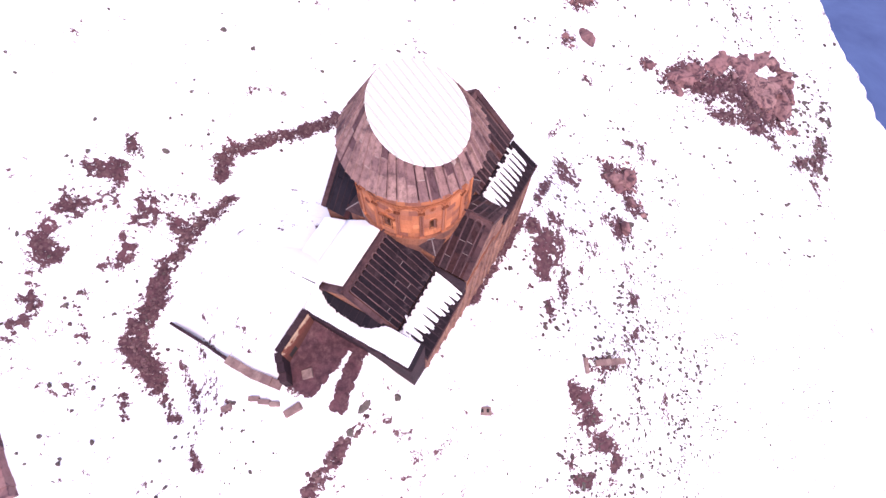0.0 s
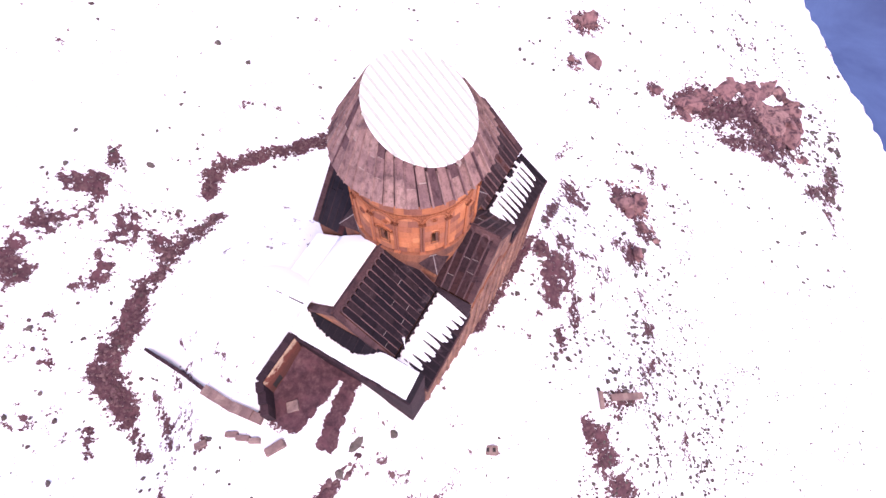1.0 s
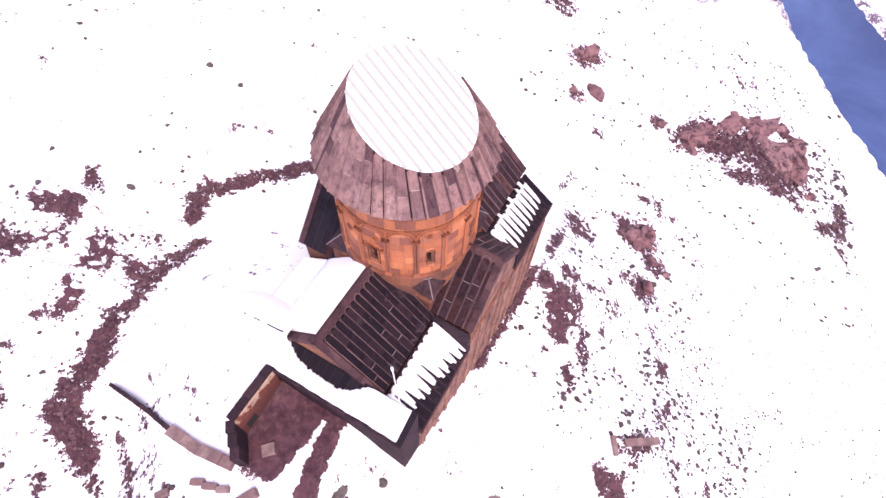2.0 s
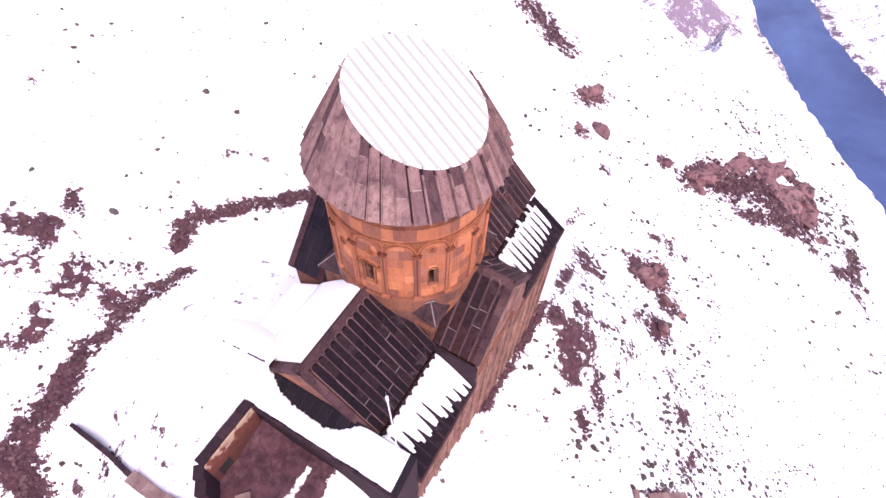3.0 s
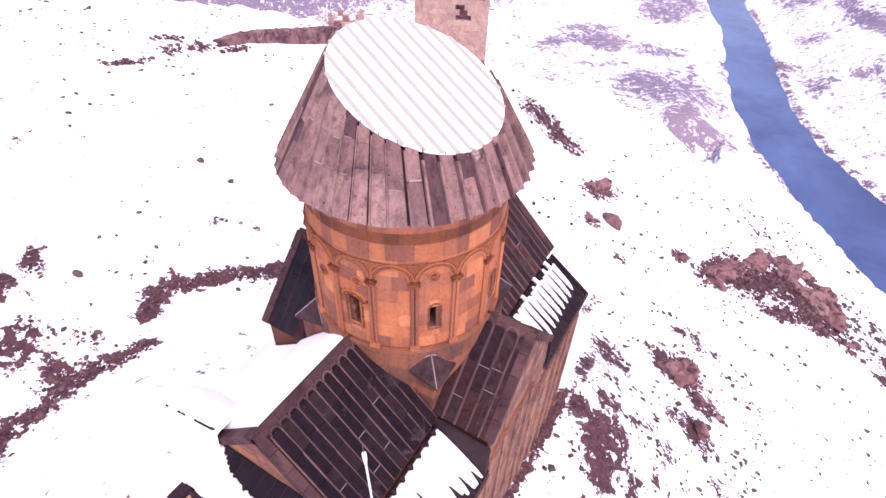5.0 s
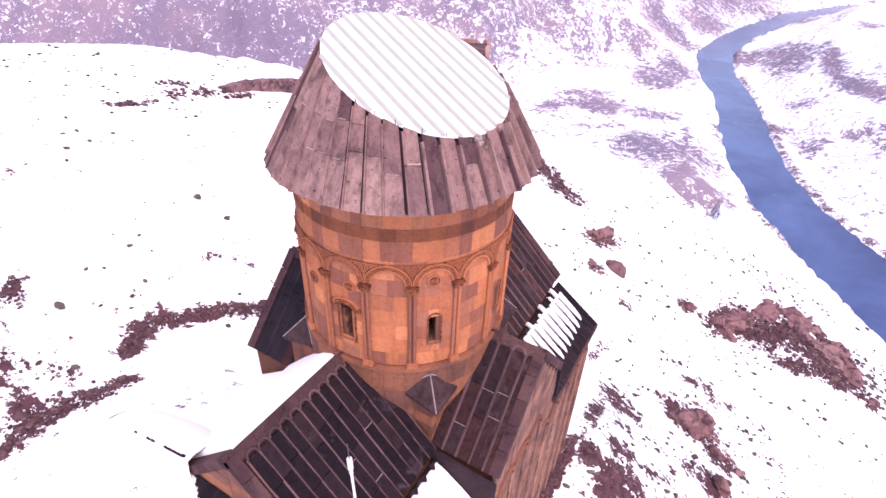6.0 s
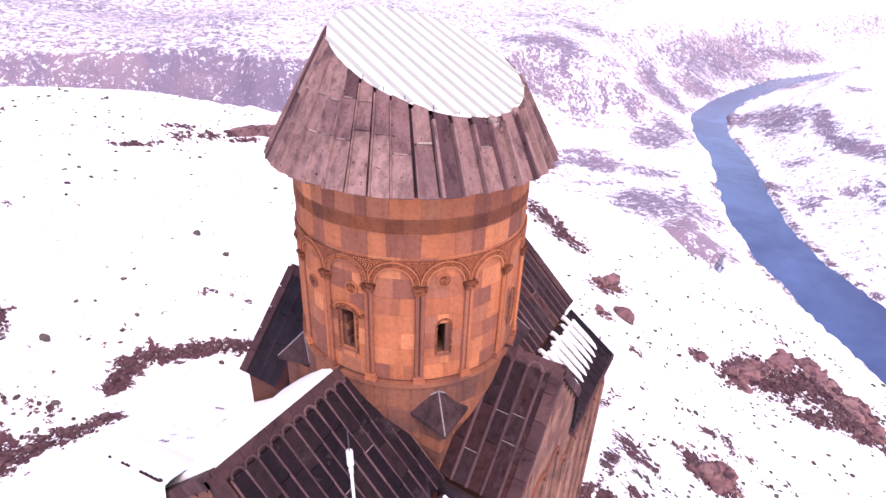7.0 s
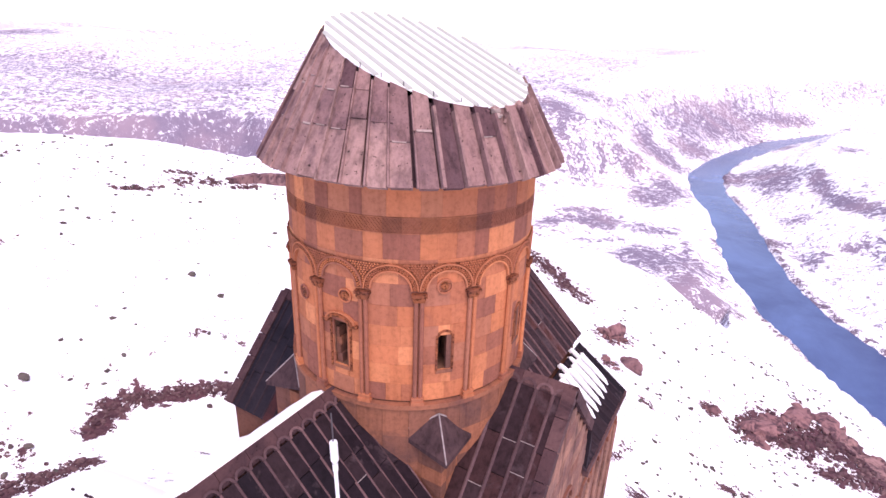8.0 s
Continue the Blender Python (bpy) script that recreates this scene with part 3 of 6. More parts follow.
def slope_matrix(origin, along, down):
    a, d = Vector(along).normalized(), Vector(down).normalized()
    n = a.cross(d)
    if n.z < 0:
        n = -n
    m = Matrix((a, d, n)).transposed().to_4x4()
    m.translation = Vector(origin)
    return m


def roof_slope(parent, origin, along, down, rows, width, inside, material, pieces, rng, rib_r=0.046, hood=True, seams=0.0, rib_stone=RIB):
    """One roof slope of slabs in rows, ribs over the joints; inside(row) gives where the row starts and ends down the slope."""
    base = slope_matrix(origin, along, down)
    made = {}
    for r in range(rows):
        s0, s1 = inside(r)
        if s1 - s0 < 0.25:
            continue
        n = max(1, min(pieces, round((s1 - s0) / 1.0)))
        cuts = [0.0] + sorted(min(0.92, max(0.08, (k + rng.uniform(-0.28, 0.28)) / n)) for k in range(1, n)) + [1.0]
        for c0, c1 in zip(cuts, cuts[1:]):
            l = (s1 - s0) * (c1 - c0)
            key = round(l, 1)
            if key < 0.1:
                continue
            if key not in made:
                made[key] = slab_mesh("roof_slab", width, key, 0.07, material, 0.008)
            tilt = Matrix.Rotation(rng.uniform(-0.012, 0.012), 4, "X")
            m = base @ Matrix.Translation((r * width, s0 + (s1 - s0) * c0, rng.uniform(-0.012, 0.012))) @ tilt @ Matrix.Diagonal((1, l / key, 1, 1))
            share("roof_slab", made[key], m, parent)
            if c1 < 1 and rng.random() < seams:
                if "seam" not in made:
                    b = bmesh.new()
                    box(b, 0.02, -0.008, 0.05, width * 0.9, 0.009, 0.082)
                    made["seam"] = mesh_of("mortar_seam", b, MORTAR)
                share("mortar_seam", made["seam"], base @ Matrix.Translation((r * width, s0 + (s1 - s0) * c1, 0)), parent)
    for r in range(rows + 1):
        a, b = inside(min(r, rows - 1)), inside(max(r - 1, 0))
        s0, s1 = max(a[0], b[0]), min(a[1], b[1])
        if s1 - s0 < 0.3:
            continue
        key = ("rib", round(s1 - s0, 1))
        if key not in made:
            made[key] = rib_mesh("roof_rib", max(key[1], 0.2), rib_r, rib_stone)
        share("roof_rib", made[key], base @ Matrix.Translation((r * width, s0, 0.055)) @ Matrix.Diagonal((1, (s1 - s0) / max(key[1], 0.2), 1, 1)), parent)
    if hood:
        # rounded heads of the channels under the ridge
        bm = bmesh.new()
        ro, ri, n = width * 0.52, width * 0.36, 7
        arc = []
        for k in range(n + 1):
            c, s = math.cos(math.pi * k / n), -math.sin(math.pi * k / n)
            arc.append([bm.verts.new(q) for q in ((ri * c, ri * s, 0.02), (ro * c, ro * s, 0.02), (ro * c, ro * s, 0.11), (ri * c, ri * s, 0.11))])
        for g, e in zip(arc, arc[1:]):
            for i in range(4):
                bm.faces.new((g[i], g[(i + 1) % 4], e[(i + 1) % 4], e[i]))
        bm.faces.new(arc[0])
        bm.faces.new(arc[-1][::-1])
        bmesh.ops.recalc_face_normals(bm, faces=bm.faces[:])
        me = mesh_of("channel_head", bm, RIB)
        for r in range(rows):
            s0, s1 = inside(r)
            if s1 - s0 > 0.5:
                share("channel_head", me, base @ Matrix.Translation(((r + 0.5) * width, s0 + 0.02, 0.0)), parent)


rng = random.Random(5)
PITCH_L = math.hypot(HX, RIDGE - EAVE)
PITCH_C = math.hypot(HY, RIDGE - EAVE)
BASE = 3.05                   # half width of the square under the drum


def west_inside(r):
    return (0.34, PITCH_L)


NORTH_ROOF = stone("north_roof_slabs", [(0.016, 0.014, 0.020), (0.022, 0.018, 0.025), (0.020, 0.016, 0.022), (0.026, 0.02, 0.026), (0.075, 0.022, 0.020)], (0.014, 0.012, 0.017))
roofs = {}
for name in ("west_roof", "east_roof", "south_roof", "north_roof"):
    e = new(name)
    e.parent = church
    roofs[name] = e
dz_l, dz_c = EAVE - RIDGE, EAVE - RIDGE
# long arm, west part: south and north slopes; the rows end at the square under the drum
wl = CY - BASE - Y_W
n_w = 12
roof_slope(roofs["west_roof"], (CX, Y_W + 0.28, RIDGE), (0, 1, 0), (HX, 0, dz_l), n_w, (wl + 0.0 - 0.28) / n_w, west_inside, ROOF, 5, rng, rib_r=0.034, seams=0.2)
roof_slope(roofs["west_roof"], (CX, Y_W + 0.28, RIDGE), (0, 1, 0), (-HX, 0, dz_l), n_w, (wl - 0.28) / n_w, west_inside, ROOF, 3, rng, hood=False)
el = Y_E - CY - BASE
n_e = 12
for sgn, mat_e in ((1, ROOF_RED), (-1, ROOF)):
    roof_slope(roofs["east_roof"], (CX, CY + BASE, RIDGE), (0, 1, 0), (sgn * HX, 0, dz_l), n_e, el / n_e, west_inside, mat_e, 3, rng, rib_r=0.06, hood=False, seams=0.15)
# cross arms
sl = X_S - CX - BASE + 0.15
n_s = 5
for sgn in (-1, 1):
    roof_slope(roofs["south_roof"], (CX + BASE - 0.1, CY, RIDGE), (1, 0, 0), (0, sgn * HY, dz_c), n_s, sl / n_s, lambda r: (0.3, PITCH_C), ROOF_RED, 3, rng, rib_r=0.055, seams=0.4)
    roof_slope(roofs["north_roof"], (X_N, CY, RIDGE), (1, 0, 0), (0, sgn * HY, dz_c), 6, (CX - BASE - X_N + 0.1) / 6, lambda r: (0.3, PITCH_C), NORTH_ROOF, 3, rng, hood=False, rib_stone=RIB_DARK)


def ridge_coping(parent, a, b, n, w=0.23):
    """Coping stones on a ridge: each a low saddle."""
    a, b = Vector(a), Vector(b)
    d = (b - a) / n
    m0 = slope_matrix(a, d, d.cross(Vector((0, 0, 1))))
    bm = bmesh.new()
    l = d.length - 0.012
    for s in (-1, 1):
        hexa(bm, [(0, 0, -0.02), (l, 0, -0.02), (l, s * w, -w * 0.93), (0, s * w, -w * 0.93)][::s], [(0, 0, 0.13), (l, 0, 0.13), (l, s * w, 0.10 - w * 0.93), (0, s * w, 0.10 - w * 0.93)][::s])
    bmesh.ops.recalc_face_normals(bm, faces=bm.faces[:])
    me = mesh_of("coping_stone", bm, COPING)
    for k in range(n):
        share("coping_stone", me, Matrix.Translation(a + d * k) @ m0.to_3x3().to_4x4(), parent)


ridge_coping(roofs["west_roof"], (CX, Y_W, RIDGE), (CX, CY - BASE + 0.6, RIDGE), 7)
ridge_coping(roofs["east_roof"], (CX, CY + BASE - 0.4, RIDGE), (CX, Y_E, RIDGE), 7)
ridge_coping(roofs["south_roof"], (CX + BASE - 0.5, CY, RIDGE), (X_S, CY, RIDGE), 4)
ridge_coping(roofs["north_roof"], (X_N, CY, RIDGE), (CX - BASE + 0.5, CY, RIDGE), 4)


def verge(parent, apex, foot, n, across, w=0.42, drop=0.2):
    """Raking stones along a gable's edge, from the apex down to the foot."""
    a, b = Vector(apex), Vector(foot)
    d = (b - a) / n
    c = Vector(across).normalized() * w
    up = d.cross(c).normalized()
    if up.z < 0:
        up = -up
    for k in range(n):
        bm = bmesh.new()
        p, q = a + d * (k + 0.01), a + d * (k + 0.985)
        lo, hi = up * -drop, up * 0.12
        hexa(bm, [p + lo, q + lo, q + c + lo, p + c + lo], [p + hi, q + hi, q + c + hi, p + c + hi])
        bmesh.ops.recalc_face_normals(bm, faces=bm.faces[:])
        part("verge_stone", bm, COPING, parent)


for s in (-1, 1):
    verge(roofs["west_roof"], (CX, Y_W - 0.12, RIDGE), (CX + s * HX, Y_W - 0.12, EAVE), 6, (0, 1, 0), 0.3)
    verge(roofs["east_roof"], (CX, Y_E + 0.12, RIDGE), (CX + s * HX, Y_E + 0.12, EAVE), 6, (0, -1, 0))
    verge(roofs["south_roof"], (X_S + 0.12, CY, RIDGE), (X_S + 0.12, CY + s * HY, EAVE), 5, (-1, 0, 0), 0.35)
    verge(roofs["north_roof"], (X_N - 0.12, CY, RIDGE), (X_N - 0.12, CY + s * HY, EAVE), 5, (1, 0, 0), 0.35)

# lean-to roofs over the corner rooms
low_len = math.hypot(X_S - CX - HX, LOW_IN - LOW) + 0.12


def lean_to(name, x_in, x_out, y0, y1, rows, material):
    e = new(name)
    e.parent = church
    roof_slope(e, (x_in, y0, LOW_IN), (0, 1, 0), (x_out - x_in, 0, LOW - LOW_IN), rows, (y1 - y0) / rows, lambda r: (0.0, low_len), material, 2, rng, rib_r=0.06, hood=False, rib_stone=RIB_DARK)
    return e


lean_to("corner_roof", CX + HX, X_S, Y_W, CY - HY, 10, ROOF)
lean_to("corner_roof", CX + HX, X_S, CY + HY, Y_E, 12, ROOF)
lean_to("corner_roof", CX - HX, X_N, Y_W, CY - HY, 8, ROOF)
lean_to("corner_roof", CX - HX, X_N, CY + HY, Y_E, 8, ROOF)

# ---- square under the drum with its four corner roofs ----
DX, DY = -8.36, 13.5          # axis of the drum
bm = bmesh.new()
BASE_Y = 2.92
box(bm, CX - BASE + 0.12, CY - BASE_Y + 0.12, 3.0, CX + BASE - 0.12, CY + BASE_Y - 0.12, 6.55)
plinth = part("drum_base", bm, JOINT, church)
for k in range(32):
    a0, a1 = math.tau * k / 32 + 0.001, math.tau * (k + 1) / 32 - 0.001
    ro, ri = 3.50, 2.6
    for z0, z1 in ((5.0, 6.0), (6.003, 6.85), (6.853, 7.72)):
        bm = bmesh.new()
        hexa(bm, [(DX + r * math.cos(a), DY + r * math.sin(a), z0) for r, a in ((ri, a0), (ro, a0), (ro, a1), (ri, a1))],
             [(DX + r * math.cos(a), DY + r * math.sin(a), z1) for r, a in ((ri, a0), (ro, a0), (ro, a1), (ri, a1))])
        part("foot_stone", bm, FOOTING, plinth)
# corner stones under the little hipped roofs
for sx in (-1, 1):
    for sy in (-1, 1):
        for k in range(5):
            z0 = 4.2 + 0.45 * k
            for u, v in ((0.0, 0.62), (0.62, 1.3)):
                bm = bmesh.new()
                xa, xb = sorted((CX + sx * (BASE - 0.02 - u), CX + sx * (BASE - 0.02 - v)))
                ya, yb = sorted((CY + sy * (BASE_Y - 0.02), CY + sy * (BASE_Y - 0.3)))
                box(bm, xa + 0.003, ya, z0, xb - 0.003, yb, z0 + 0.445)
                part("corner_stone", bm, FOOTING, plinth)
                bm = bmesh.new()
                xa, xb = sorted((CX + sx * (BASE - 0.025), CX + sx * (BASE - 0.3)))
                ya, yb = sorted((CY + sy * (BASE_Y - 0.31 - u), CY + sy * (BASE_Y - 0.31 - v)))
                box(bm, xa, ya + 0.003, z0, xb, yb - 0.003, z0 + 0.445)
                part("corner_stone", bm, FOOTING, plinth)
for sx in (-1, 1):
    for sy in (-1, 1):
        corner = Vector((CX + sx * (BASE + 0.2), CY + sy * (BASE_Y + 0.14), 6.52))
        top = Vector((DX + sx * 2.57, DY + sy * 2.44, 7.55))
        ex, ey = corner + Vector((-sx * 1.45, 0, 0.36)), corner + Vector((0, -sy * 1.7, 0.05))
        back = Vector((DX + sx * 1.6, DY + sy * 1.6, 6.5))
        bm = bmesh.new()
        v = [bm.verts.new(p) for p in (corner, ex, top, ey, back, corner - Vector((0, 0, 0.14)), ex - Vector((0, 0, 0.14)), ey - Vector((0, 0, 0.14)))]
        for f in ((0, 1, 2), (0, 2, 3), (1, 4, 2), (3, 2, 4), (0, 5, 6, 1), (0, 3, 7, 5), (5, 7, 4, 6), (1, 6, 4), (3, 4, 7)):
            bm.faces.new([v[i] for i in f])
        bmesh.ops.recalc_face_normals(bm, faces=bm.faces[:])
        hip = part("corner_pyramid_roof", bm, HIP, church, "small grey hipped stone roof with pale mortar seams")
        for p, q in ((corner, top), (ex, top), (ey, top)):
            bm = bmesh.new()
            d = (q - p)
            side = d.cross(Vector((0, 0, 1))).normalized() * 0.02
            up = Vector((0, 0, 0.02))
            hexa(bm, [p - side - up, q - side - up, q + side - up, p + side - up], [p - side * 0.6 + up, q - side * 0.6 + up, q + side * 0.6 + up, p + side * 0.6 + up])
            bmesh.ops.recalc_face_normals(bm, faces=bm.faces[:])
            part("mortar_seam", bm, MORTAR, hip)

# ---- drum ----
RW = 3.42                     # face of the wall
Z0, Z_CAP, Z_BAND, Z_TOP = 7.9, 10.95, 12.42, 13.62
PHASE = -52.8                 # a pair of columns stands here; a bay is 22.5 degrees
drum = new("drum")
drum.parent = church


def window_size(bay):
    """Sill, head and half width in degrees; the one with the carved hood is larger."""
    return (8.70, 9.95, 3.7) if bay == 14 else (8.80, 9.78, 3.0)



def cyl(r, deg, z):
    a = radians(deg)
    return (DX + r * math.cos(a), DY + r * math.sin(a), z)


def curved_box(bm, r0, r1, d0, d1, z0, z1, steps=1):
    for k in range(steps):
        a, b = d0 + (d1 - d0) * k / steps, d0 + (d1 - d0) * (k + 1) / steps
        hexa(bm, [cyl(r0, a, z0), cyl(r1, a, z0), cyl(r1, b, z0), cyl(r0, b, z0)], [cyl(r0, a, z1), cyl(r1, a, z1), cyl(r1, b, z1), cyl(r0, b, z1)])


def ring_band(bm, r0, r1, z0, z1, n=64):
    """A closed ring of rectangular section round the drum."""
    rows = [[bm.verts.new(cyl(r, 360 * k / n, z)) for r, z in ((r0, z0), (r1, z0), (r1, z1), (r0, z1))] for k in range(n)]
    for k in range(n):
        g, e = rows[k], rows[(k + 1) % n]
        for i in range(4):
            bm.faces.new((g[i], e[i], e[(i + 1) % 4], g[(i + 1) % 4]))
    bmesh.ops.recalc_face_normals(bm, faces=bm.faces[:])


bm = bmesh.new()
for bay in range(16):
    a = PHASE + 22.5 * bay
    mid = a + 11.25
    if bay % 2 == 0:
        WIN_Z0, WIN_Z1, WIN_HALF = window_size(bay)
        curved_box(bm, 2.6, RW - 0.05, a, mid - WIN_HALF, Z0 - 0.3, Z_TOP, 3)
        curved_box(bm, 2.6, RW - 0.05, mid + WIN_HALF, a + 22.5, Z0 - 0.3, Z_TOP, 3)
        curved_box(bm, 2.6, RW - 0.05, mid - WIN_HALF, mid + WIN_HALF, Z0 - 0.3, WIN_Z0, 1)
        curved_box(bm, 2.6, RW - 0.05, mid - WIN_HALF, mid + WIN_HALF, WIN_Z1, Z_TOP, 1)
    else:
        curved_box(bm, 2.6, RW - 0.05, a, a + 22.5, Z0 - 0.3, Z_TOP, 6)
part("drum_core", bm, JOINT, drum)
# black floor and lining added: shade behind the windows painted in
bm = bmesh.new()
for k in range(24):
    curved_box(bm, 0.0, 2.55, 15 * k, 15 * k + 15, 7.0, 7.2)
part("drum_shade_floor", bm, DARK, drum)
bm = bmesh.new()
for k in range(24):
    curved_box(bm, 2.5, 2.58, 15 * k, 15 * k + 15, 7.2, 13.6)
part("drum_shade_lining", bm, DARK, drum)

# facing blocks in courses
rb = random.Random(11)
bm_rest = bmesh.new()
courses = [Z0 + 0.02, 8.42, 8.98, 9.50, 10.06, 10.60, 11.18, 11.80, 12.42]
for z0, z1 in [(courses[i], courses[i + 1]) for i in range(len(courses) - 1)] + [(12.82, Z_TOP - 0.05)]:
    for bay in range(16):
        a = PHASE + 22.5 * bay
        cuts = [0.0, 0.33 + rb.uniform(-0.1, 0.1), 0.67 + rb.uniform(-0.1, 0.1), 1.0] if rb.random() < 0.4 else [0.0, 0.5 + rb.uniform(-0.15, 0.15), 1.0]
        off = rb.uniform(-2, 2)
        for c0, c1 in zip(cuts, cuts[1:]):
            d0, d1 = a + 22.5 * c0 + 0.03, a + 22.5 * c1 - 0.03
            mid = a + 11.25
            WIN_Z0, WIN_Z1, WIN_HALF = window_size(bay)
            spans = [(d0, d1, z0, z1)]
            if bay % 2 == 0 and z1 > WIN_Z0 + 0.02 and z0 < WIN_Z1 - 0.02:
                i0, i1 = max(d0, mid - WIN_HALF), min(d1, mid + WIN_HALF)
                spans = [(d0, min(d1, mid - WIN_HALF), z0, z1), (max(d0, mid + WIN_HALF), d1, z0, z1), (i0, i1, z0, min(z1, WIN_Z0)), (i0, i1, max(z0, WIN_Z1), z1)]
            for e0, e1, v0, v1 in spans:
                if e1 - e0 < 0.6 or v1 - v0 < 0.03:
                    continue
                r1 = RW + rb.uniform(-0.006, 0.006)
                facing = -160 < (e0 + 360 - 0 + 180) % 360 - 180 < 50
                target = bmesh.new() if facing else bm_rest
                curved_box(target, RW - 0.12, r1, e0, e1, v0 + 0.002, v1 - 0.002, 2 if e1 - e0 > 6 else 1)
                if facing:
                    part("stone_block", target, DRUM, drum)
tagged(part("far_stone_blocks", bm_rest, DRUM, drum), kind="stuff")

# column pairs with base and capital, arches, frieze, mouldings
def rounded_post(bm, r, h, n=8):
    lo = [bm.verts.new((r * math.cos(math.tau * k / n), r * math.sin(math.tau * k / n), 0)) for k in range(n)]
    hi = [bm.verts.new((r * math.cos(math.tau * k / n), r * math.sin(math.tau * k / n), h)) for k in range(n)]
    for k in range(n):
        bm.faces.new((lo[k], lo[(k + 1) % n], hi[(k + 1) % n], hi[k]))
    bm.faces.new(hi)
    bm.faces.new(lo[::-1])


bm = bmesh.new()
rounded_post(bm, 0.058, Z_CAP - Z0 - 0.36)
shaft_me = mesh_of("column_shaft", bm, DRUM)
bm = bmesh.new()
for w, d, z0, z1 in ((0.17, 0.13, 0.0, 0.10), (0.145, 0.11, 0.10, 0.17), (0.155, 0.12, 0.17, 0.22)):
    box(bm, -0.05, -w, z0, d, w, z1)
base_me = mesh_of("column_base", bm, DRUM)
bm = bmesh.new()
for w, d, z0, z1 in ((0.135, 0.105, 0.0, 0.05), (0.155, 0.12, 0.05, 0.14), (0.19, 0.15, 0.14, 0.22)):
    box(bm, -0.05, -w, z0, d, w, z1)
cap_me = mesh_of("capital", bm, CARVED)
for k in range(16):
    deg = PHASE + 22.5 * k
    post = new("column")
    post.matrix_basis = Matrix.Translation(cyl(RW, deg, Z0 - 0.05)) @ Matrix.Rotation(radians(deg), 4, "Z")
    post.parent = church
    share("column_base", base_me, Matrix.Identity(4), post)
    share("capital", cap_me, Matrix.Translation((0, 0, Z_CAP - Z0 - 0.15)), post)
    for s in (-1, 1):
        share("column_shaft", shaft_me, Matrix.Translation((0.045, s * 0.068, 0.21)), post)


def arch(bm, mid, z0, r_in, r_out, thick, lift=1.0, n=14):
    """A band of an arch wrapped on the drum's face."""
    rows = []
    for k in range(n + 1):
        al = math.pi * k / n
        row = []
        for r, dr in ((r_in, -0.04), (r_out, -0.04), (r_out, thick), (r_in, thick)):
            row.append(bm.verts.new(cyl(RW + dr, mid + math.degrees(r * math.cos(al) / RW), z0 + r * lift * math.sin(al))))
        rows.append(row)
    for g, e in zip(rows, rows[1:]):
        for i in range(4):
            bm.faces.new((g[i], e[i], e[(i + 1) % 4], g[(i + 1) % 4]))
    bm.faces.new(rows[0])
    bm.faces.new(rows[-1][::-1])
    bmesh.ops.recalc_face_normals(bm, faces=bm.faces[:])


for k in range(16):
    mid = PHASE + 22.5 * k + 11.25
    z = Z_CAP + 0.08
    bm = bmesh.new()
    arch(bm, mid, z, 0.475, 0.515, 0.065)
    ring = part("arch", bm, DRUM, church, "carved round blind arch of orange stone")
    bm = bmesh.new()
    arch(bm, mid, z, 0.515, 0.635, 0.04)
    part("arch_band", bm, CARVED, ring)
    bm = bmesh.new()
    arch(bm, mid, z, 0.635, 0.665, 0.07)
    part("outer_moulding", bm, DRUM, ring)
    # carved fill between two arches, over the columns: a sunk panel with rows of small bosses
    col = mid + 11.25
    bm = bmesh.new()
    rows = []
    for j in range(12):
        dz = 0.05 + 0.63 * j / 11
        half = max(0.012, 0.671 - math.sqrt(max(0.0, 0.68 ** 2 - dz * dz)))
        w = math.degrees(half / RW)
        rows.append([bm.verts.new(cyl(RW + 0.03, col + e * w, z + dz)) for e in (-1, -0.5, 0, 0.5, 1)])
    for g, e in zip(rows, rows[1:]):
        for i in range(4):
            bm.faces.new((g[i], g[i + 1], e[i + 1], e[i]))
    bmesh.ops.recalc_face_normals(bm, faces=bm.faces[:])
    panel = part("spandrel", bm, CARVED, church)
    bm = bmesh.new()

    def boss(bm, deg, zz, w, h, r0):
        d = math.degrees(w / RW)
        v = [bm.verts.new(q) for q in (cyl(r0, deg - d, zz), cyl(r0, deg, zz - h), cyl(r0, deg + d, zz), cyl(r0, deg, zz + h), cyl(r0 + 0.035, deg, zz))]
        for i in range(4):
            bm.faces.new((v[i], v[(i + 1) % 4], v[4]))
    for j in range(10):
        dz = 0.12 + 0.057 * j
        half = 0.671 - math.sqrt(max(0.0, 0.68 ** 2 - dz * dz)) - 0.02
        n = max(1, int(2 * half / 0.062))
        for i in range(n):
            boss(bm, col + math.degrees((-half + (i + 0.5) * 2 * half / n) / RW), z + dz, 0.027, 0.027, RW + 0.03)
    for j in range(26):
        al = math.pi * (j + 0.5) / 26
        for r in (0.55, 0.60):
            boss(bm, mid + math.degrees(r * math.cos(al + (0.06 if r > 0.57 else 0)) / RW), z + r * math.sin(al + (0.06 if r > 0.57 else 0)), 0.022, 0.022, RW + 0.04)
    tagged(part("carving", bm, DRUM, panel), kind="stuff")

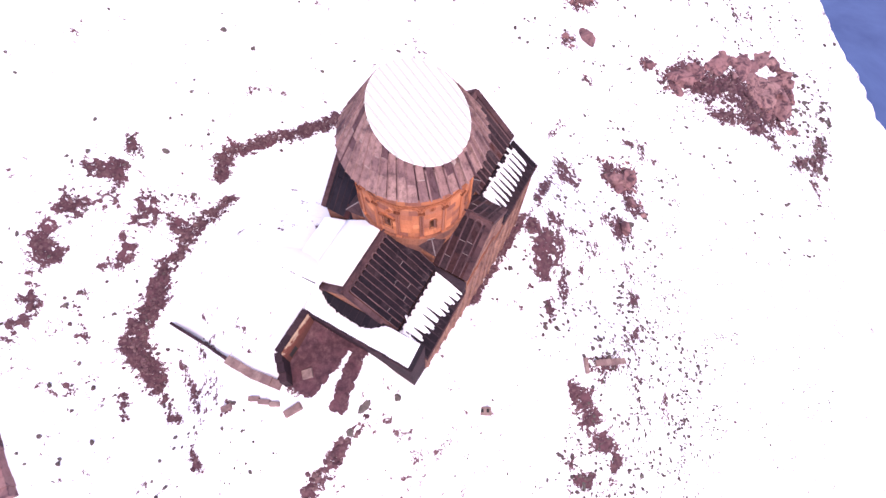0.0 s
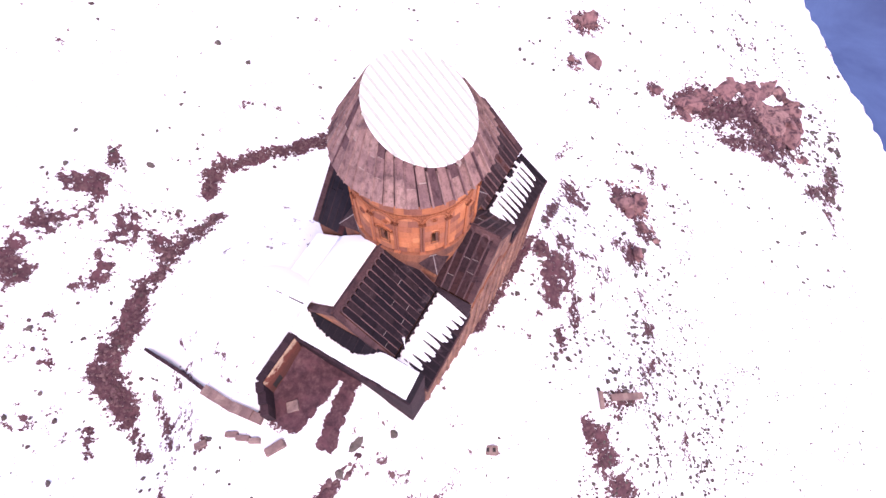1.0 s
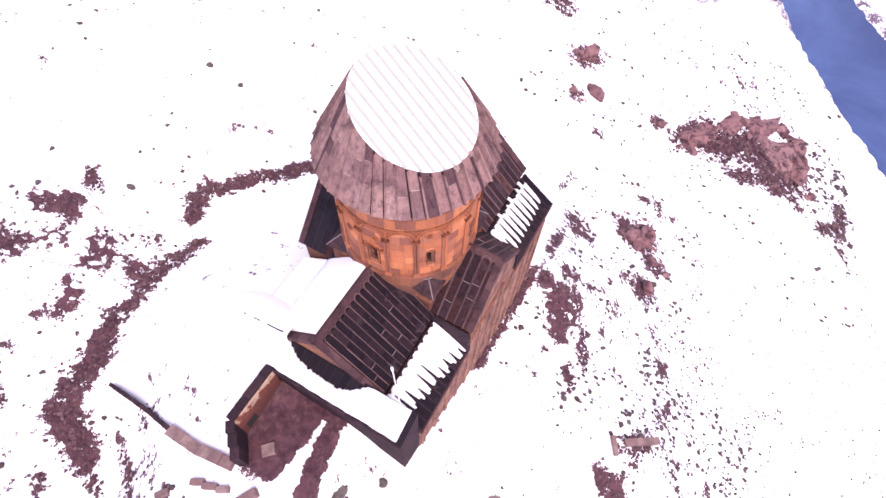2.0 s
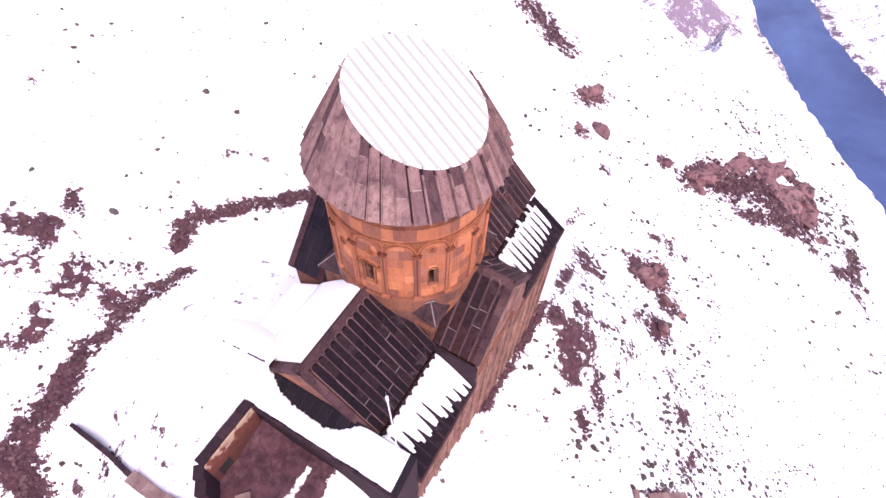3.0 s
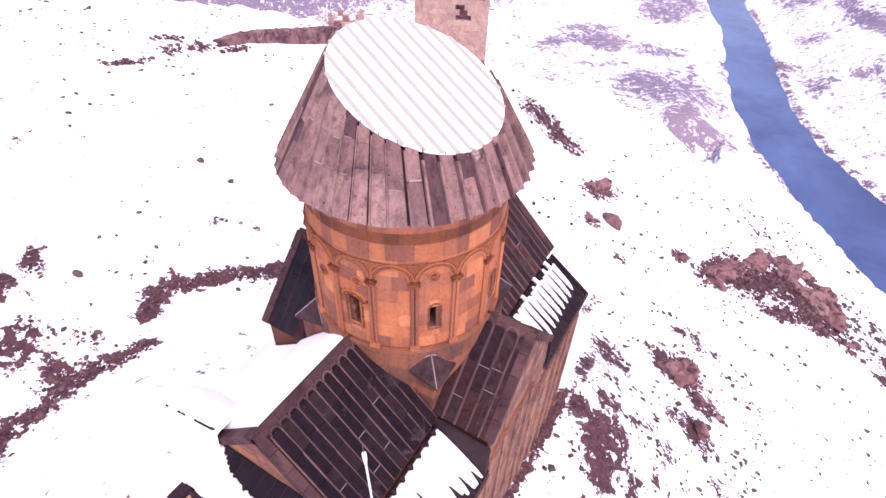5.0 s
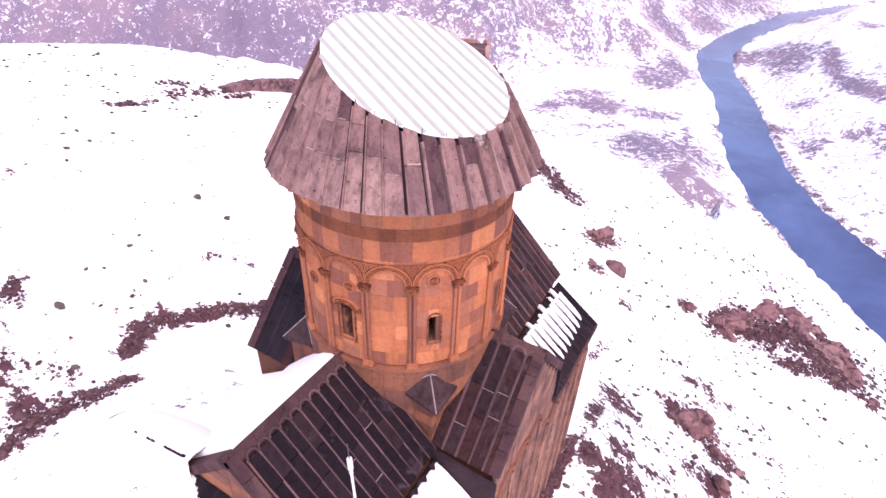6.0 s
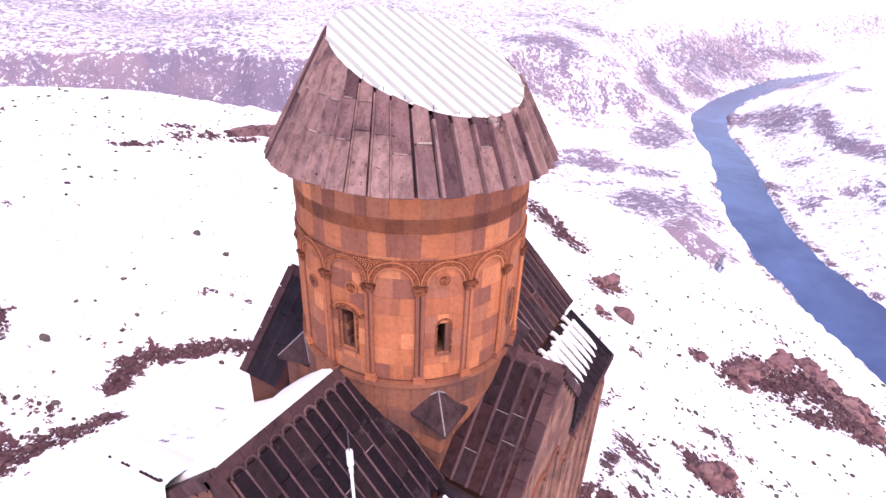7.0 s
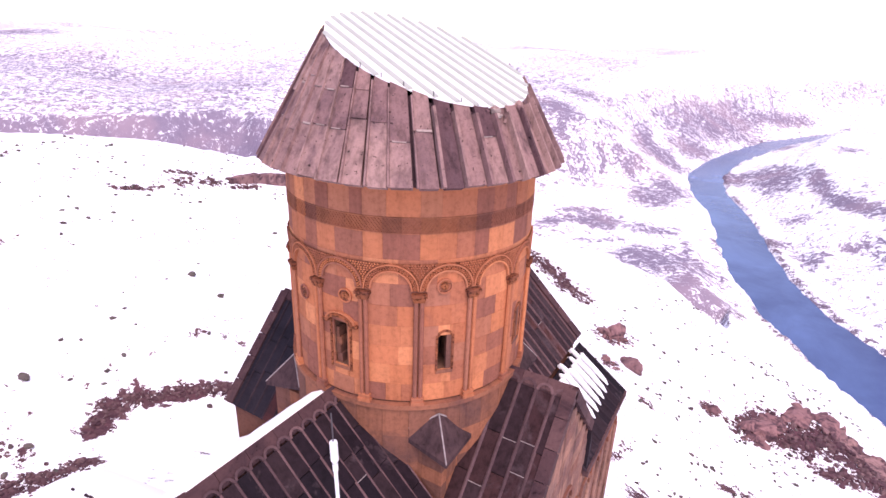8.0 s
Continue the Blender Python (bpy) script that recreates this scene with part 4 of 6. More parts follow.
# frieze of carved blocks with crossing strap-work, each block of its own tint
frieze = new("frieze")
frieze.parent = church
STRAP = stone("carved_frieze_tuff", [(0.385, 0.130, 0.062), (0.254, 0.092, 0.056), (0.459, 0.160, 0.072), (0.193, 0.077, 0.059), (0.418, 0.139, 0.066), (0.295, 0.108, 0.069)], (0.210, 0.084, 0.066), stain_at=(0.55, 0.85), streak=0.2)
BLOCK = 7.5
for n in range(48):
    a0 = BLOCK * n
    bm = bmesh.new()
    curved_box(bm, RW - 0.1, RW - 0.02, a0 + 0.03, a0 + BLOCK - 0.03, Z_BAND + 0.004, 12.816, 2)
    for z0, z1 in ((Z_BAND + 0.004, Z_BAND + 0.032), (12.788, 12.816)):
        curved_box(bm, RW - 0.05, RW + 0.012, a0 + 0.03, a0 + BLOCK - 0.03, z0, z1, 2)
    for row in range(3):
        z0, z1 = Z_BAND + 0.034 + row * 0.111, Z_BAND + 0.143 + row * 0.111
        for k in range(5):
            for s in (0, 1):
                u = a0 + 0.06 + 1.42 * k
                a, b = (u, u + 1.42) if s else (u + 1.42, u)
                w, out = 0.34, RW + (0.012 if s else 0.010)
                hexa(bm, [cyl(RW - 0.03, a, z0), cyl(RW - 0.03, a + w, z0), cyl(RW - 0.03, b + w, z1), cyl(RW - 0.03, b, z1)], [cyl(out, a, z0), cyl(out, a + w, z0), cyl(out, b + w, z1), cyl(out, b, z1)])
    part("carved_block", bm, STRAP, frieze)
for z0, z1, r in ((Z_TOP - 0.16, Z_TOP - 0.02, 0.10), (7.72, 7.86, 0.13)):
    bm = bmesh.new()
    ring_band(bm, RW - 0.1, RW + r, z0, z1)
    part("moulding", bm, DRUM if z0 > 8 else WALL, drum)

# windows in every second bay; one has a broken jamb under a carved hood
for k in range(0, 16, 2):
    mid = PHASE + 22.5 * k + 11.25
    win = new("window")
    win.parent = church
    WIN_Z0, WIN_Z1, WIN_HALF = window_size(k)
    # sill and jamb take the darker stone: the opening's shade put into colour
    bm = bmesh.new()
    curved_box(bm, RW - 0.3, RW + 0.02, mid - WIN_HALF - 0.6, mid + WIN_HALF + 0.6, WIN_Z0 - 0.10, WIN_Z0 - 0.005)
    part("window_sill", bm, FOOTING, win)
    bm = bmesh.new()
    curved_box(bm, RW - 0.16, RW - 0.02, mid + WIN_HALF - (2.2 if k != 14 else 0.8), mid + WIN_HALF + 0.02, WIN_Z0, WIN_Z1)
    part("window_jamb", bm, FOOTING, win)
    if k != 14:
        # small round head cut in the lintel, and a thin raised frame
        bm = bmesh.new()
        arch(bm, mid, WIN_Z1 - 0.01, 0.15, 0.20, 0.03, 0.8, 10)
        part("window_head", bm, CARVED, win)
        for e in (-1, 1):
            bm = bmesh.new()
            c = mid + e * (WIN_HALF + 0.5)
            curved_box(bm, RW - 0.02, RW + 0.022, c - 0.42, c + 0.42, WIN_Z0 - 0.02, WIN_Z1)
            part("window_frame", bm, CARVED, win)
    if k == 14:
        for e in (-1, 1):
            bm = bmesh.new()
            c = mid + e * (WIN_HALF + 1.3)
            curved_box(bm, RW - 0.02, RW + 0.03, c - 0.5, c + 0.5, WIN_Z0 - 0.1, WIN_Z1)
            part("window_frame", bm, CARVED, win)
        bm = bmesh.new()
        arch(bm, mid, WIN_Z1 - 0.02, 0.30, 0.40, 0.12, 0.62, 10)
        part("window_hood", bm, CARVED, win)
        bm = bmesh.new()
        arch(bm, mid, WIN_Z1 - 0.02, 0.40, 0.46, 0.07, 0.66, 10)
        part("hood_moulding", bm, DRUM, win)
        for s in (-1, 1):
            bm = bmesh.new()
            c = mid + s * 7.4
            curved_box(bm, RW - 0.02, RW + 0.10, c - 1.3, c + 1.3, WIN_Z1 - 0.07, WIN_Z1 + 0.01)
            part("hood_end", bm, CARVED, win)
        for d0, d1, z0, z1 in ((-WIN_HALF, -0.9, WIN_Z0, 8.95), (-WIN_HALF, -1.9, 8.96, 9.2), (-WIN_HALF, -1.2, 9.21, 9.42), (-WIN_HALF, -2.3, 9.43, 9.7)):
            bm = bmesh.new()
            curved_box(bm, RW - 0.35, RW - 0.1, mid + d0, mid + d1, z0, z1)
            part("broken_jamb_stone", bm, FOOTING, win)

# carved roundels on the wall of three bays
for k, off, z, r in ((14, 3.0, 10.72, 0.19), (0, -1.0, 11.12, 0.2), (13, 0.0, 10.35, 0.2)):
    mid = PHASE + 22.5 * k + 11.25 + off
    ring = None
    for r0, r1, t in ((r * 0.82, r, 0.05), (0.02, r * 0.5, 0.04)):
        bm = bmesh.new()
        n = 16
        for q in range(n):
            pts = []
            for al in (math.tau * q / n, math.tau * (q + 1) / n):
                for rad in (r0, r1):
                    pts.append((mid + math.degrees(rad * math.cos(al) / RW), z + rad * math.sin(al)))
            quad = (pts[0], pts[1], pts[3], pts[2])
            hexa(bm, [cyl(RW - 0.02, *e) for e in quad], [cyl(RW + t, *e) for e in quad])
        bmesh.ops.remove_doubles(bm, verts=bm.verts[:], dist=0.001)
        bmesh.ops.recalc_face_normals(bm, faces=bm.faces[:])
        if ring is None:
            ring = part("roundel", bm, DRUM, church, "carved stone roundel")
        else:
            part("roundel_boss", bm, CARVED, ring)

# ---- conical roof, cut by the sheet-metal cover ----
CR, CZ = 3.89, 13.71
PA, PB, PC = 16.497, -0.359, 0.12   # height of the cover over its middle and its fall
KX, KY = -8.22, 13.26         # middle of the eave ring
MX, MY = -8.424, 13.30        # middle of the cover
cone = new("cone_roof")
cone.parent = church


def rim_point(deg, shrink=1.0):
    """Where the cover's edge cuts the cone."""
    a = radians(deg)
    g = PB * math.cos(a) + PC * math.sin(a)
    r = 2.766 / (1.196 + g) * shrink
    return Vector((MX + r * math.cos(a), MY + r * math.sin(a), PA + r * g))


def cone_point(deg, z, lift=0.0):
    a = radians(deg)
    foot, head = Vector((KX + CR * math.cos(a), KY + CR * math.sin(a), CZ)), rim_point(deg, 0.975)
    p = foot + (head - foot) * ((z - CZ) / (head.z - CZ))
    return (p.x + lift * math.cos(a), p.y + lift * math.sin(a), z + lift * 0.5)


def cut_height(deg):
    return rim_point(deg, 0.975).z - 0.02


rc = random.Random(3)
PALE_SEAM = plain("pale_lime_mortar", (0.36, 0.27, 0.24), 0.9, 0, 0.4, 9.0)
SL = 46
for k in range(SL):
    d0, d1 = 360 / SL * k + rc.uniform(-0.9, 0.9) * (k > 0), 360 / SL * (k + 1)
    top = cut_height((d0 + d1) / 2) - 0.02
    whole = -52 < (d0 + 180) % 360 - 180 < 60      # long slabs under the low side of the cover
    zs = [CZ - 0.02 + rc.uniform(-0.04, 0.03)]
    rows = (1.0, 1.75, 2.55) if not whole else (rc.choice((0.9, 9.0)), 9.0)
    for z in rows:
        z = CZ + z + rc.choice((-0.16, 0.0, 0.0, 0.05, 0.2)) + rc.uniform(-0.03, 0.03)
        if zs[-1] + 0.35 < z < top - 0.3:
            zs.append(z)
    zs.append(top)
    lift = rc.uniform(-0.012, 0.022)
    for j, (z0, z1) in enumerate(zip(zs, zs[1:])):
        bm = bmesh.new()
        l0, l1 = 0.045 + lift + rc.uniform(0, 0.022), 0.03 + lift + rc.uniform(0, 0.012)
        # wider gap on one side lets the dark core stand for rib shade
        g0, g1 = 0.42, 0.95
        last = j == len(zs) - 2
        za, zb = (cut_height(d0) - 0.02, cut_height(d1) - 0.02) if last else (z1 - 0.006, z1 - 0.006)
        hexa(bm, [cone_point(d0 + g0, z0, -0.12), cone_point(d0 + g0, z0, l0 + 0.01), cone_point(d1 - g1, z0, l0), cone_point(d1 - g1, z0, -0.12)],
             [cone_point(d0 + g0, za, -0.12), cone_point(d0 + g0, za, l1 + 0.01), cone_point(d1 - g1, zb, l1), cone_point(d1 - g1, zb, -0.12)])
        bmesh.ops.recalc_face_normals(bm, faces=bm.faces[:])
        part("roof_slab", bm, CONE, cone)
        if not last and rc.random() < 0.72:
            bm = bmesh.new()
            ma, mb = d0 + g0 + rc.uniform(0, 2.5), d1 - g1 - rc.uniform(0, 2.5)
            mh = rc.uniform(0.007, 0.021)
            hexa(bm, [cone_point(ma, z1 - mh, 0.0), cone_point(ma, z1 - mh, l1 + 0.028), cone_point(mb, z1 - mh, l1 + 0.018), cone_point(mb, z1 - mh, 0.0)],
                 [cone_point(ma, z1 + mh, 0.0), cone_point(ma, z1 + mh, l1 + 0.03), cone_point(mb, z1 + mh, l1 + 0.02), cone_point(mb, z1 + mh, 0.0)])
            bmesh.ops.recalc_face_normals(bm, faces=bm.faces[:])
            part("mortar_seam", bm, PALE_SEAM, cone)
    # raised joint along one side of the slab; taller where the long slabs lie
    bm = bmesh.new()
    w, up = (1.0, 0.17) if whole else (0.6, 0.115)
    za = CZ - 0.03
    top = top - (0.16 if whole else 0.05)
    hexa(bm, [cone_point(d0 - w, za, 0.0), cone_point(d0 - w * 0.5, za, up), cone_point(d0 + w * 0.5, za, up), cone_point(d0 + w, za, 0.0)],
         [cone_point(d0 - w, top, 0.0), cone_point(d0 - w * 0.5, top, up - 0.02), cone_point(d0 + w * 0.5, top, up - 0.02), cone_point(d0 + w, top, 0.0)])
    bmesh.ops.recalc_face_normals(bm, faces=bm.faces[:])
    part("roof_rib", bm, CONE, cone)
bm = bmesh.new()
for k in range(SL):
    d0, d1 = 360 / SL * k, 360 / SL * (k + 1)
    t0, t1 = cut_height(d0) - 0.12, cut_height(d1) - 0.12
    hexa(bm, [(KX, KY, 13.3), cone_point(d0, CZ, -0.03), cone_point(d1, CZ, -0.03), (KX, KY, 13.31)], [(KX, KY, 15.0), cone_point(d0, t0, -0.03), cone_point(d1, t1, -0.03), (KX, KY, 15.01)])
bmesh.ops.remove_doubles(bm, verts=bm.verts[:], dist=0.02)
# near-black core: shade beside the ribs painted into the gaps
part("cone_core", bm, RUIN, cone)

# the cover: a flat disc of ribbed sheet metal, falling to the south
cover = thing("dome_cover", "round white corrugated metal sheet covering the broken dome top", "roof cover")
bm = bmesh.new()
rim = []
for k in range(96):
    deg = 3.75 * k
    rim.append(rim_point(deg) - Vector((0, 0, 0.02)))
lo, hi = [bm.verts.new(p) for p in rim], [bm.verts.new(p + Vector((0, 0, 0.035))) for p in rim]
bm.faces.new(hi)
bm.faces.new(lo[::-1])
for k in range(96):
    bm.faces.new((lo[k], lo[(k + 1) % 96], hi[(k + 1) % 96], hi[k]))
part("metal_sheet", bm, SHEET, cover)
fall = Vector((-PB, -PC, 0)).normalized()
across = Vector((-fall.y, fall.x, 0))
us = [(p - Vector((MX, MY, 0))).dot(across) for p in rim]
ws = [(p - Vector((MX, MY, 0))).dot(fall) for p in rim]
u = min(us) + 0.22
while u < max(us) - 0.1:
    hits = []
    for i in range(96):
        j = (i + 1) % 96
        if (us[i] - u) * (us[j] - u) < 0:
            f = (u - us[i]) / (us[j] - us[i])
            hits.append(ws[i] + f * (ws[j] - ws[i]))
    if len(hits) == 2:
        a, b = min(hits) + 0.01, max(hits) - 0.01
        bm = bmesh.new()

        def sheet_point(uu, ww, h):
            q = Vector((MX, MY, 0)) + across * uu + fall * ww
            return (q.x, q.y, PA + PB * (q.x - MX) + PC * (q.y - MY) + 0.017 + h)
        hexa(bm, [sheet_point(u - 0.075, a, 0), sheet_point(u - 0.075, b, 0), sheet_point(u + 0.075, b, 0), sheet_point(u + 0.075, a, 0)],
             [sheet_point(u - 0.04, a, 0.05), sheet_point(u - 0.04, b, 0.05), sheet_point(u + 0.04, b, 0.05), sheet_point(u + 0.04, a, 0.05)])
        bmesh.ops.recalc_face_normals(bm, faces=bm.faces[:])
        part("sheet_rib", bm, SHADED_RIB, cover)
    u += 0.40
# iron pins along the rim, and broken masonry where the cone has crumbled
for deg in (-76, -66, -57, -46, -36):
    bm = bmesh.new()
    rounded_post(bm, 0.012, 0.10, 6)
    o = part("iron_pin", bm, IRON, cover)
    o.location = cone_point(deg, cut_height(deg) - 0.03, 0.12)
rx = random.Random(8)
for k in range(14):
    deg = rx.uniform(-26, -6)
    bm = bmesh.new()
    bmesh.ops.create_icosphere(bm, subdivisions=1, radius=rx.uniform(0.05, 0.13))
    for v in bm.verts:
        v.co += Vector((rx.uniform(-1, 1), rx.uniform(-1, 1), rx.uniform(-1, 1))) * 0.025
    o = part("broken_stone", bm, CONE if k % 3 else PALE_SEAM, cone)
    o.location = cone_point(deg, cut_height(deg) - rx.uniform(0.05, 0.35), 0.05)


# ---- snow lying on the roofs ----
rf_crest = random.Random(31)


def snow_sheet(name, label, base, width, top, limit, step=0.05, h=0.13, wave=None):
    """Snow on a slope: narrow strips from top(u) down to limit(u), rounded off at the lower end."""
    bm = bmesh.new()
    n = max(1, round(width / step))
    rows = []
    for i in range(n + 1):
        u = width * i / n
        s0, s1 = top(u), limit(u)
        k = 7
        line = []
        for j in range(k + 1):
            f = j / k
            s = s0 + (s1 - s0) * f
            edge = min(1.0, (1 - f) * 5, f * 8 + 0.25)
            z = 0.075 + (h * math.sqrt(max(edge, 0.0)) if 0 < i < n else 0.0) + 0.03 * noise.noise(Vector((u * 1.3, s * 1.3, 4.0)))
            line.append(base @ Vector((u, s, z)))
        rows.append((line, base @ Vector((u, s0, 0.0)), base @ Vector((u, s1, 0.0))))
    vs = [[bm.verts.new(p) for p in (r[1], *r[0], r[2])] for r in rows]
    for p, q in zip(vs, vs[1:]):
        for a in range(len(p) - 1):
            bm.faces.new((p[a], q[a], q[a + 1], p[a + 1]))
    bmesh.ops.recalc_face_normals(bm, faces=bm.faces[:])
    for f in bm.faces:
        f.smooth = True
    ob = part(name, bm, SNOW)
    return tagged(ob, label, "snow", kind="stuff")


def jag(u, seed, amp):
    return amp * (noise.noise(Vector((u * 2.3, seed, 0))) + 0.6 * noise.noise(Vector((u * 7.0, seed, 3))))


# north slope of the west arm: covered whole
m = slope_matrix((CX - 0.02, Y_W + 0.3, RIDGE), (0, 1, 0), (-HX, 0, EAVE - RIDGE))
snow_sheet("roof_snow", "thick snow covering the north slope of a roof", m, wl - 0.25, lambda u: 0.28, lambda u: PITCH_L + 0.35 + jag(u, 1, 0.05), h=0.16)
# drift banked over the foot of the gable, with a broken row of stones along its crest
bm = bmesh.new()
crest = [(-10.35, 6.5), (-10.9, 6.12), (-12.0, 5.86), (-13.2, 5.56), (-14.2, 5.28), (-15.2, 4.6)]
cols = []
for x, z in crest:
    cols.append([bm.verts.new(q) for q in ((x, 5.30, z - 3.2), (x, 5.38, z - 0.5), (x, 5.44, z - 0.05), (x, 5.62, z), (x, 6.0, z - 0.05), (x, 6.8, z - 0.5), (x, 7.6, z - 1.8))])
for p, q in zip(cols, cols[1:]):
    for i in range(6):
        f = bm.faces.new((p[i], p[i + 1], q[i + 1], q[i]))
        f.smooth = True
bmesh.ops.recalc_face_normals(bm, faces=bm.faces[:])
tagged(part("roof_snow", bm, SNOW), "snow drifted over the raking edge of a gable", "snow", kind="stuff")
crest_stones = thing("crest_stones", "thin broken row of dark stones on a snow crest", "stones")
for k in range(16):
    f = k / 15
    x = -10.75 - 3.5 * f
    for (ax, az), (bx, bz) in zip(crest, crest[1:]):
        if bx <= x <= ax:
            z = az + (bz - az) * (x - ax) / (bx - ax)
    bm = bmesh.new()
    w, hh = 0.12 - 0.06 * f, 0.035 * (1 - 0.7 * f) * rf_crest.uniform(0.6, 1.2)
    if f > 0.3 and rf_crest.random() < 0.55 * f + 0.1:
        continue
    box(bm, x - w, 5.56, z - 0.1, x + w, 5.62, z + hh)
    part("crest_stone", bm, RUIN, crest_stones)
# north-west corner roof
m = slope_matrix((CX - HX + 0.1, Y_W - 0.4, LOW_IN), (0, 1, 0), (-(X_S - CX - HX), 0, LOW - LOW_IN))
snow_sheet("roof_snow", "thick snow on a lean-to roof", m, CY - HY - Y_W + 0.4, lambda u: 0.0, lambda u: low_len + 0.45 + jag(u, 2, 0.05), h=0.3)
m = slope_matrix((CX - HX + 0.1, CY + HY, LOW_IN), (0, 1, 0), (-(X_S - CX - HX), 0, LOW - LOW_IN))
snow_sheet("roof_snow", "thick snow on a lean-to roof", m, Y_E - CY - HY, lambda u: 0.0, lambda u: low_len + 0.1 + jag(u, 2, 0.05), h=0.2)
# south-west corner roof: fingers of snow between the ribs
sw_m = slope_matrix((CX + HX, Y_W, LOW_IN), (0, 1, 0), (X_S - CX - HX, 0, LOW - LOW_IN))
sw_w, sw_n = CY - HY - Y_W, 10
se_m = slope_matrix((CX + HX, CY + HY, LOW_IN), (0, 1, 0), (X_S - CX - HX, 0, LOW - LOW_IN))
se_w, se_n = Y_E - CY - HY, 12


def slit(u, w, n, sharp=0.13):
    """1 over a rib, falling off to 0 in the channels."""
    k = u / w * n
    return math.exp(-((k - round(k)) / sharp) ** 4)


def sw_limit(u):
    f = u / sw_w
    k = round(f * sw_n)
    full = low_len * (0.58 + 0.36 * min(1, f * 1.15) + 0.05 * math.sin(k * 2.4))
    depth = low_len * (0.40 - 0.34 * max(0.0, f - 0.55) / 0.45) * (0.8 + 0.3 * math.sin(k * 1.7))
    return max(0.3, full - 1.15 * depth * slit(u, sw_w, sw_n, 0.17) + jag(u, 8, 0.05))


def se_limit(u):
    f = u / se_w
    k = round(f * se_n)
    depth = low_len * 0.86 * min(1, max(0.0, f - 0.06) * 6) * (0.88 + 0.14 * math.sin(k * 2.1))
    return low_len * (0.84 - 0.10 * f) - depth * slit(u, se_w, se_n, 0.27) + jag(u, 9, 0.04)


snow_sheet("roof_snow", "melting snow in fingers between roof ribs", sw_m, sw_w - 0.3, lambda u: 0.12 + 0.10 * slit(u, sw_w, sw_n, 0.2), sw_limit, h=0.14, step=0.02)
snow_sheet("roof_snow", "melting snow in long fingers between roof ribs", se_m, se_w - 0.5, lambda u: 0.12 + 0.12 * slit(u, se_w, se_n, 0.2) + 0.25 * u / se_w, se_limit, h=0.12, step=0.02)

# ---- south facade: courses of stone and slender blind arcade ----
rf = random.Random(21)
facade = part("south_facade_backing", (lambda b: (box(b, X_S - 0.14, Y_W + 0.1, FOOT, X_S - 0.06, Y_E - 0.1, LOW - 0.1), b)[1])(bmesh.new()), WALLJ, church)
bm = bmesh.new()
z = -12.0
while z < 7.2:
    hgt = 0.54
    y0, y1 = Y_W, Y_E
    if z + hgt > LOW - 0.1:
        reach = HY * (1 - max(0.0, (z + hgt - EAVE) / (RIDGE - EAVE))) - 0.05
        y0, y1 = CY - reach, CY + reach
    y = y0
    while y < y1 - 0.15:
        l = min(rf.uniform(0.55, 1.15), y1 - y)
        box(bm, X_S - 0.1, y + 0.006, z + 0.006, X_S + rf.uniform(-0.012, 0.012), y + l - 0.006, z + hgt - 0.006)
        y += l
    z += hgt
south_stones = stone("south_facade_stone", [(0.30, 0.150, 0.108), (0.25, 0.122, 0.094), (0.35, 0.178, 0.124), (0.18, 0.088, 0.074), (0.28, 0.150, 0.116), (0.22, 0.098, 0.072)], (0.13, 0.068, 0.062), by="island", streak=0.45)
tagged(part("facade_masonry", bm, south_stones, facade), kind="stuff")
bm = bmesh.new()
SHAFT = stone("pale_shaft_stone", [(0.30, 0.155, 0.115), (0.24, 0.122, 0.095), (0.34, 0.18, 0.13)], (0.14, 0.075, 0.066), streak=0.5)
rounded_post(bm, 0.075, 10.6)
long_shaft = mesh_of("blind_column", bm, SHAFT)
for k in range(13):
    y = Y_W + 0.35 + k * (Y_E - Y_W - 0.7) / 12
    hi = 1.3 if abs(y - CY) > HY - 0.4 else 2.9
    for s in (-0.1, 0.1):
        share("blind_column", long_shaft, Matrix.Translation((X_S + 0.03, y + s, hi - 10.6)), church)
    if k < 12:
        gap = (Y_E - Y_W - 0.7) / 12
        bm = bmesh.new()
        hi2 = min(hi, 1.3 if abs(y + gap - CY) > HY - 0.4 else 2.9)
        for q in range(10):
            a0, a1 = math.pi * q / 10, math.pi * (q + 1) / 10
            pts = [(y + gap / 2 + r * math.cos(a), hi2 + r * math.sin(a)) for r, a in ((0.56, a0), (0.70, a0), (0.70, a1), (0.56, a1))]
            hexa(bm, [(X_S - 0.02, *p) for p in pts], [(X_S + 0.085, *p) for p in pts])
        bmesh.ops.recalc_face_normals(bm, faces=bm.faces[:])
        part("blind_arch", bm, WALL, church)
bm = bmesh.new()
box(bm, X_S - 0.1, Y_W - 0.1, LOW - 0.30, X_S + 0.2, CY - HY - 0.02, LOW - 0.06)
part("eave_cornice", bm, COPING, church)
bm = bmesh.new()
box(bm, X_S - 0.1, CY + HY + 0.02, LOW - 0.30, X_S + 0.2, Y_E + 0.1, LOW - 0.06)
part("eave_cornice", bm, COPING, church)
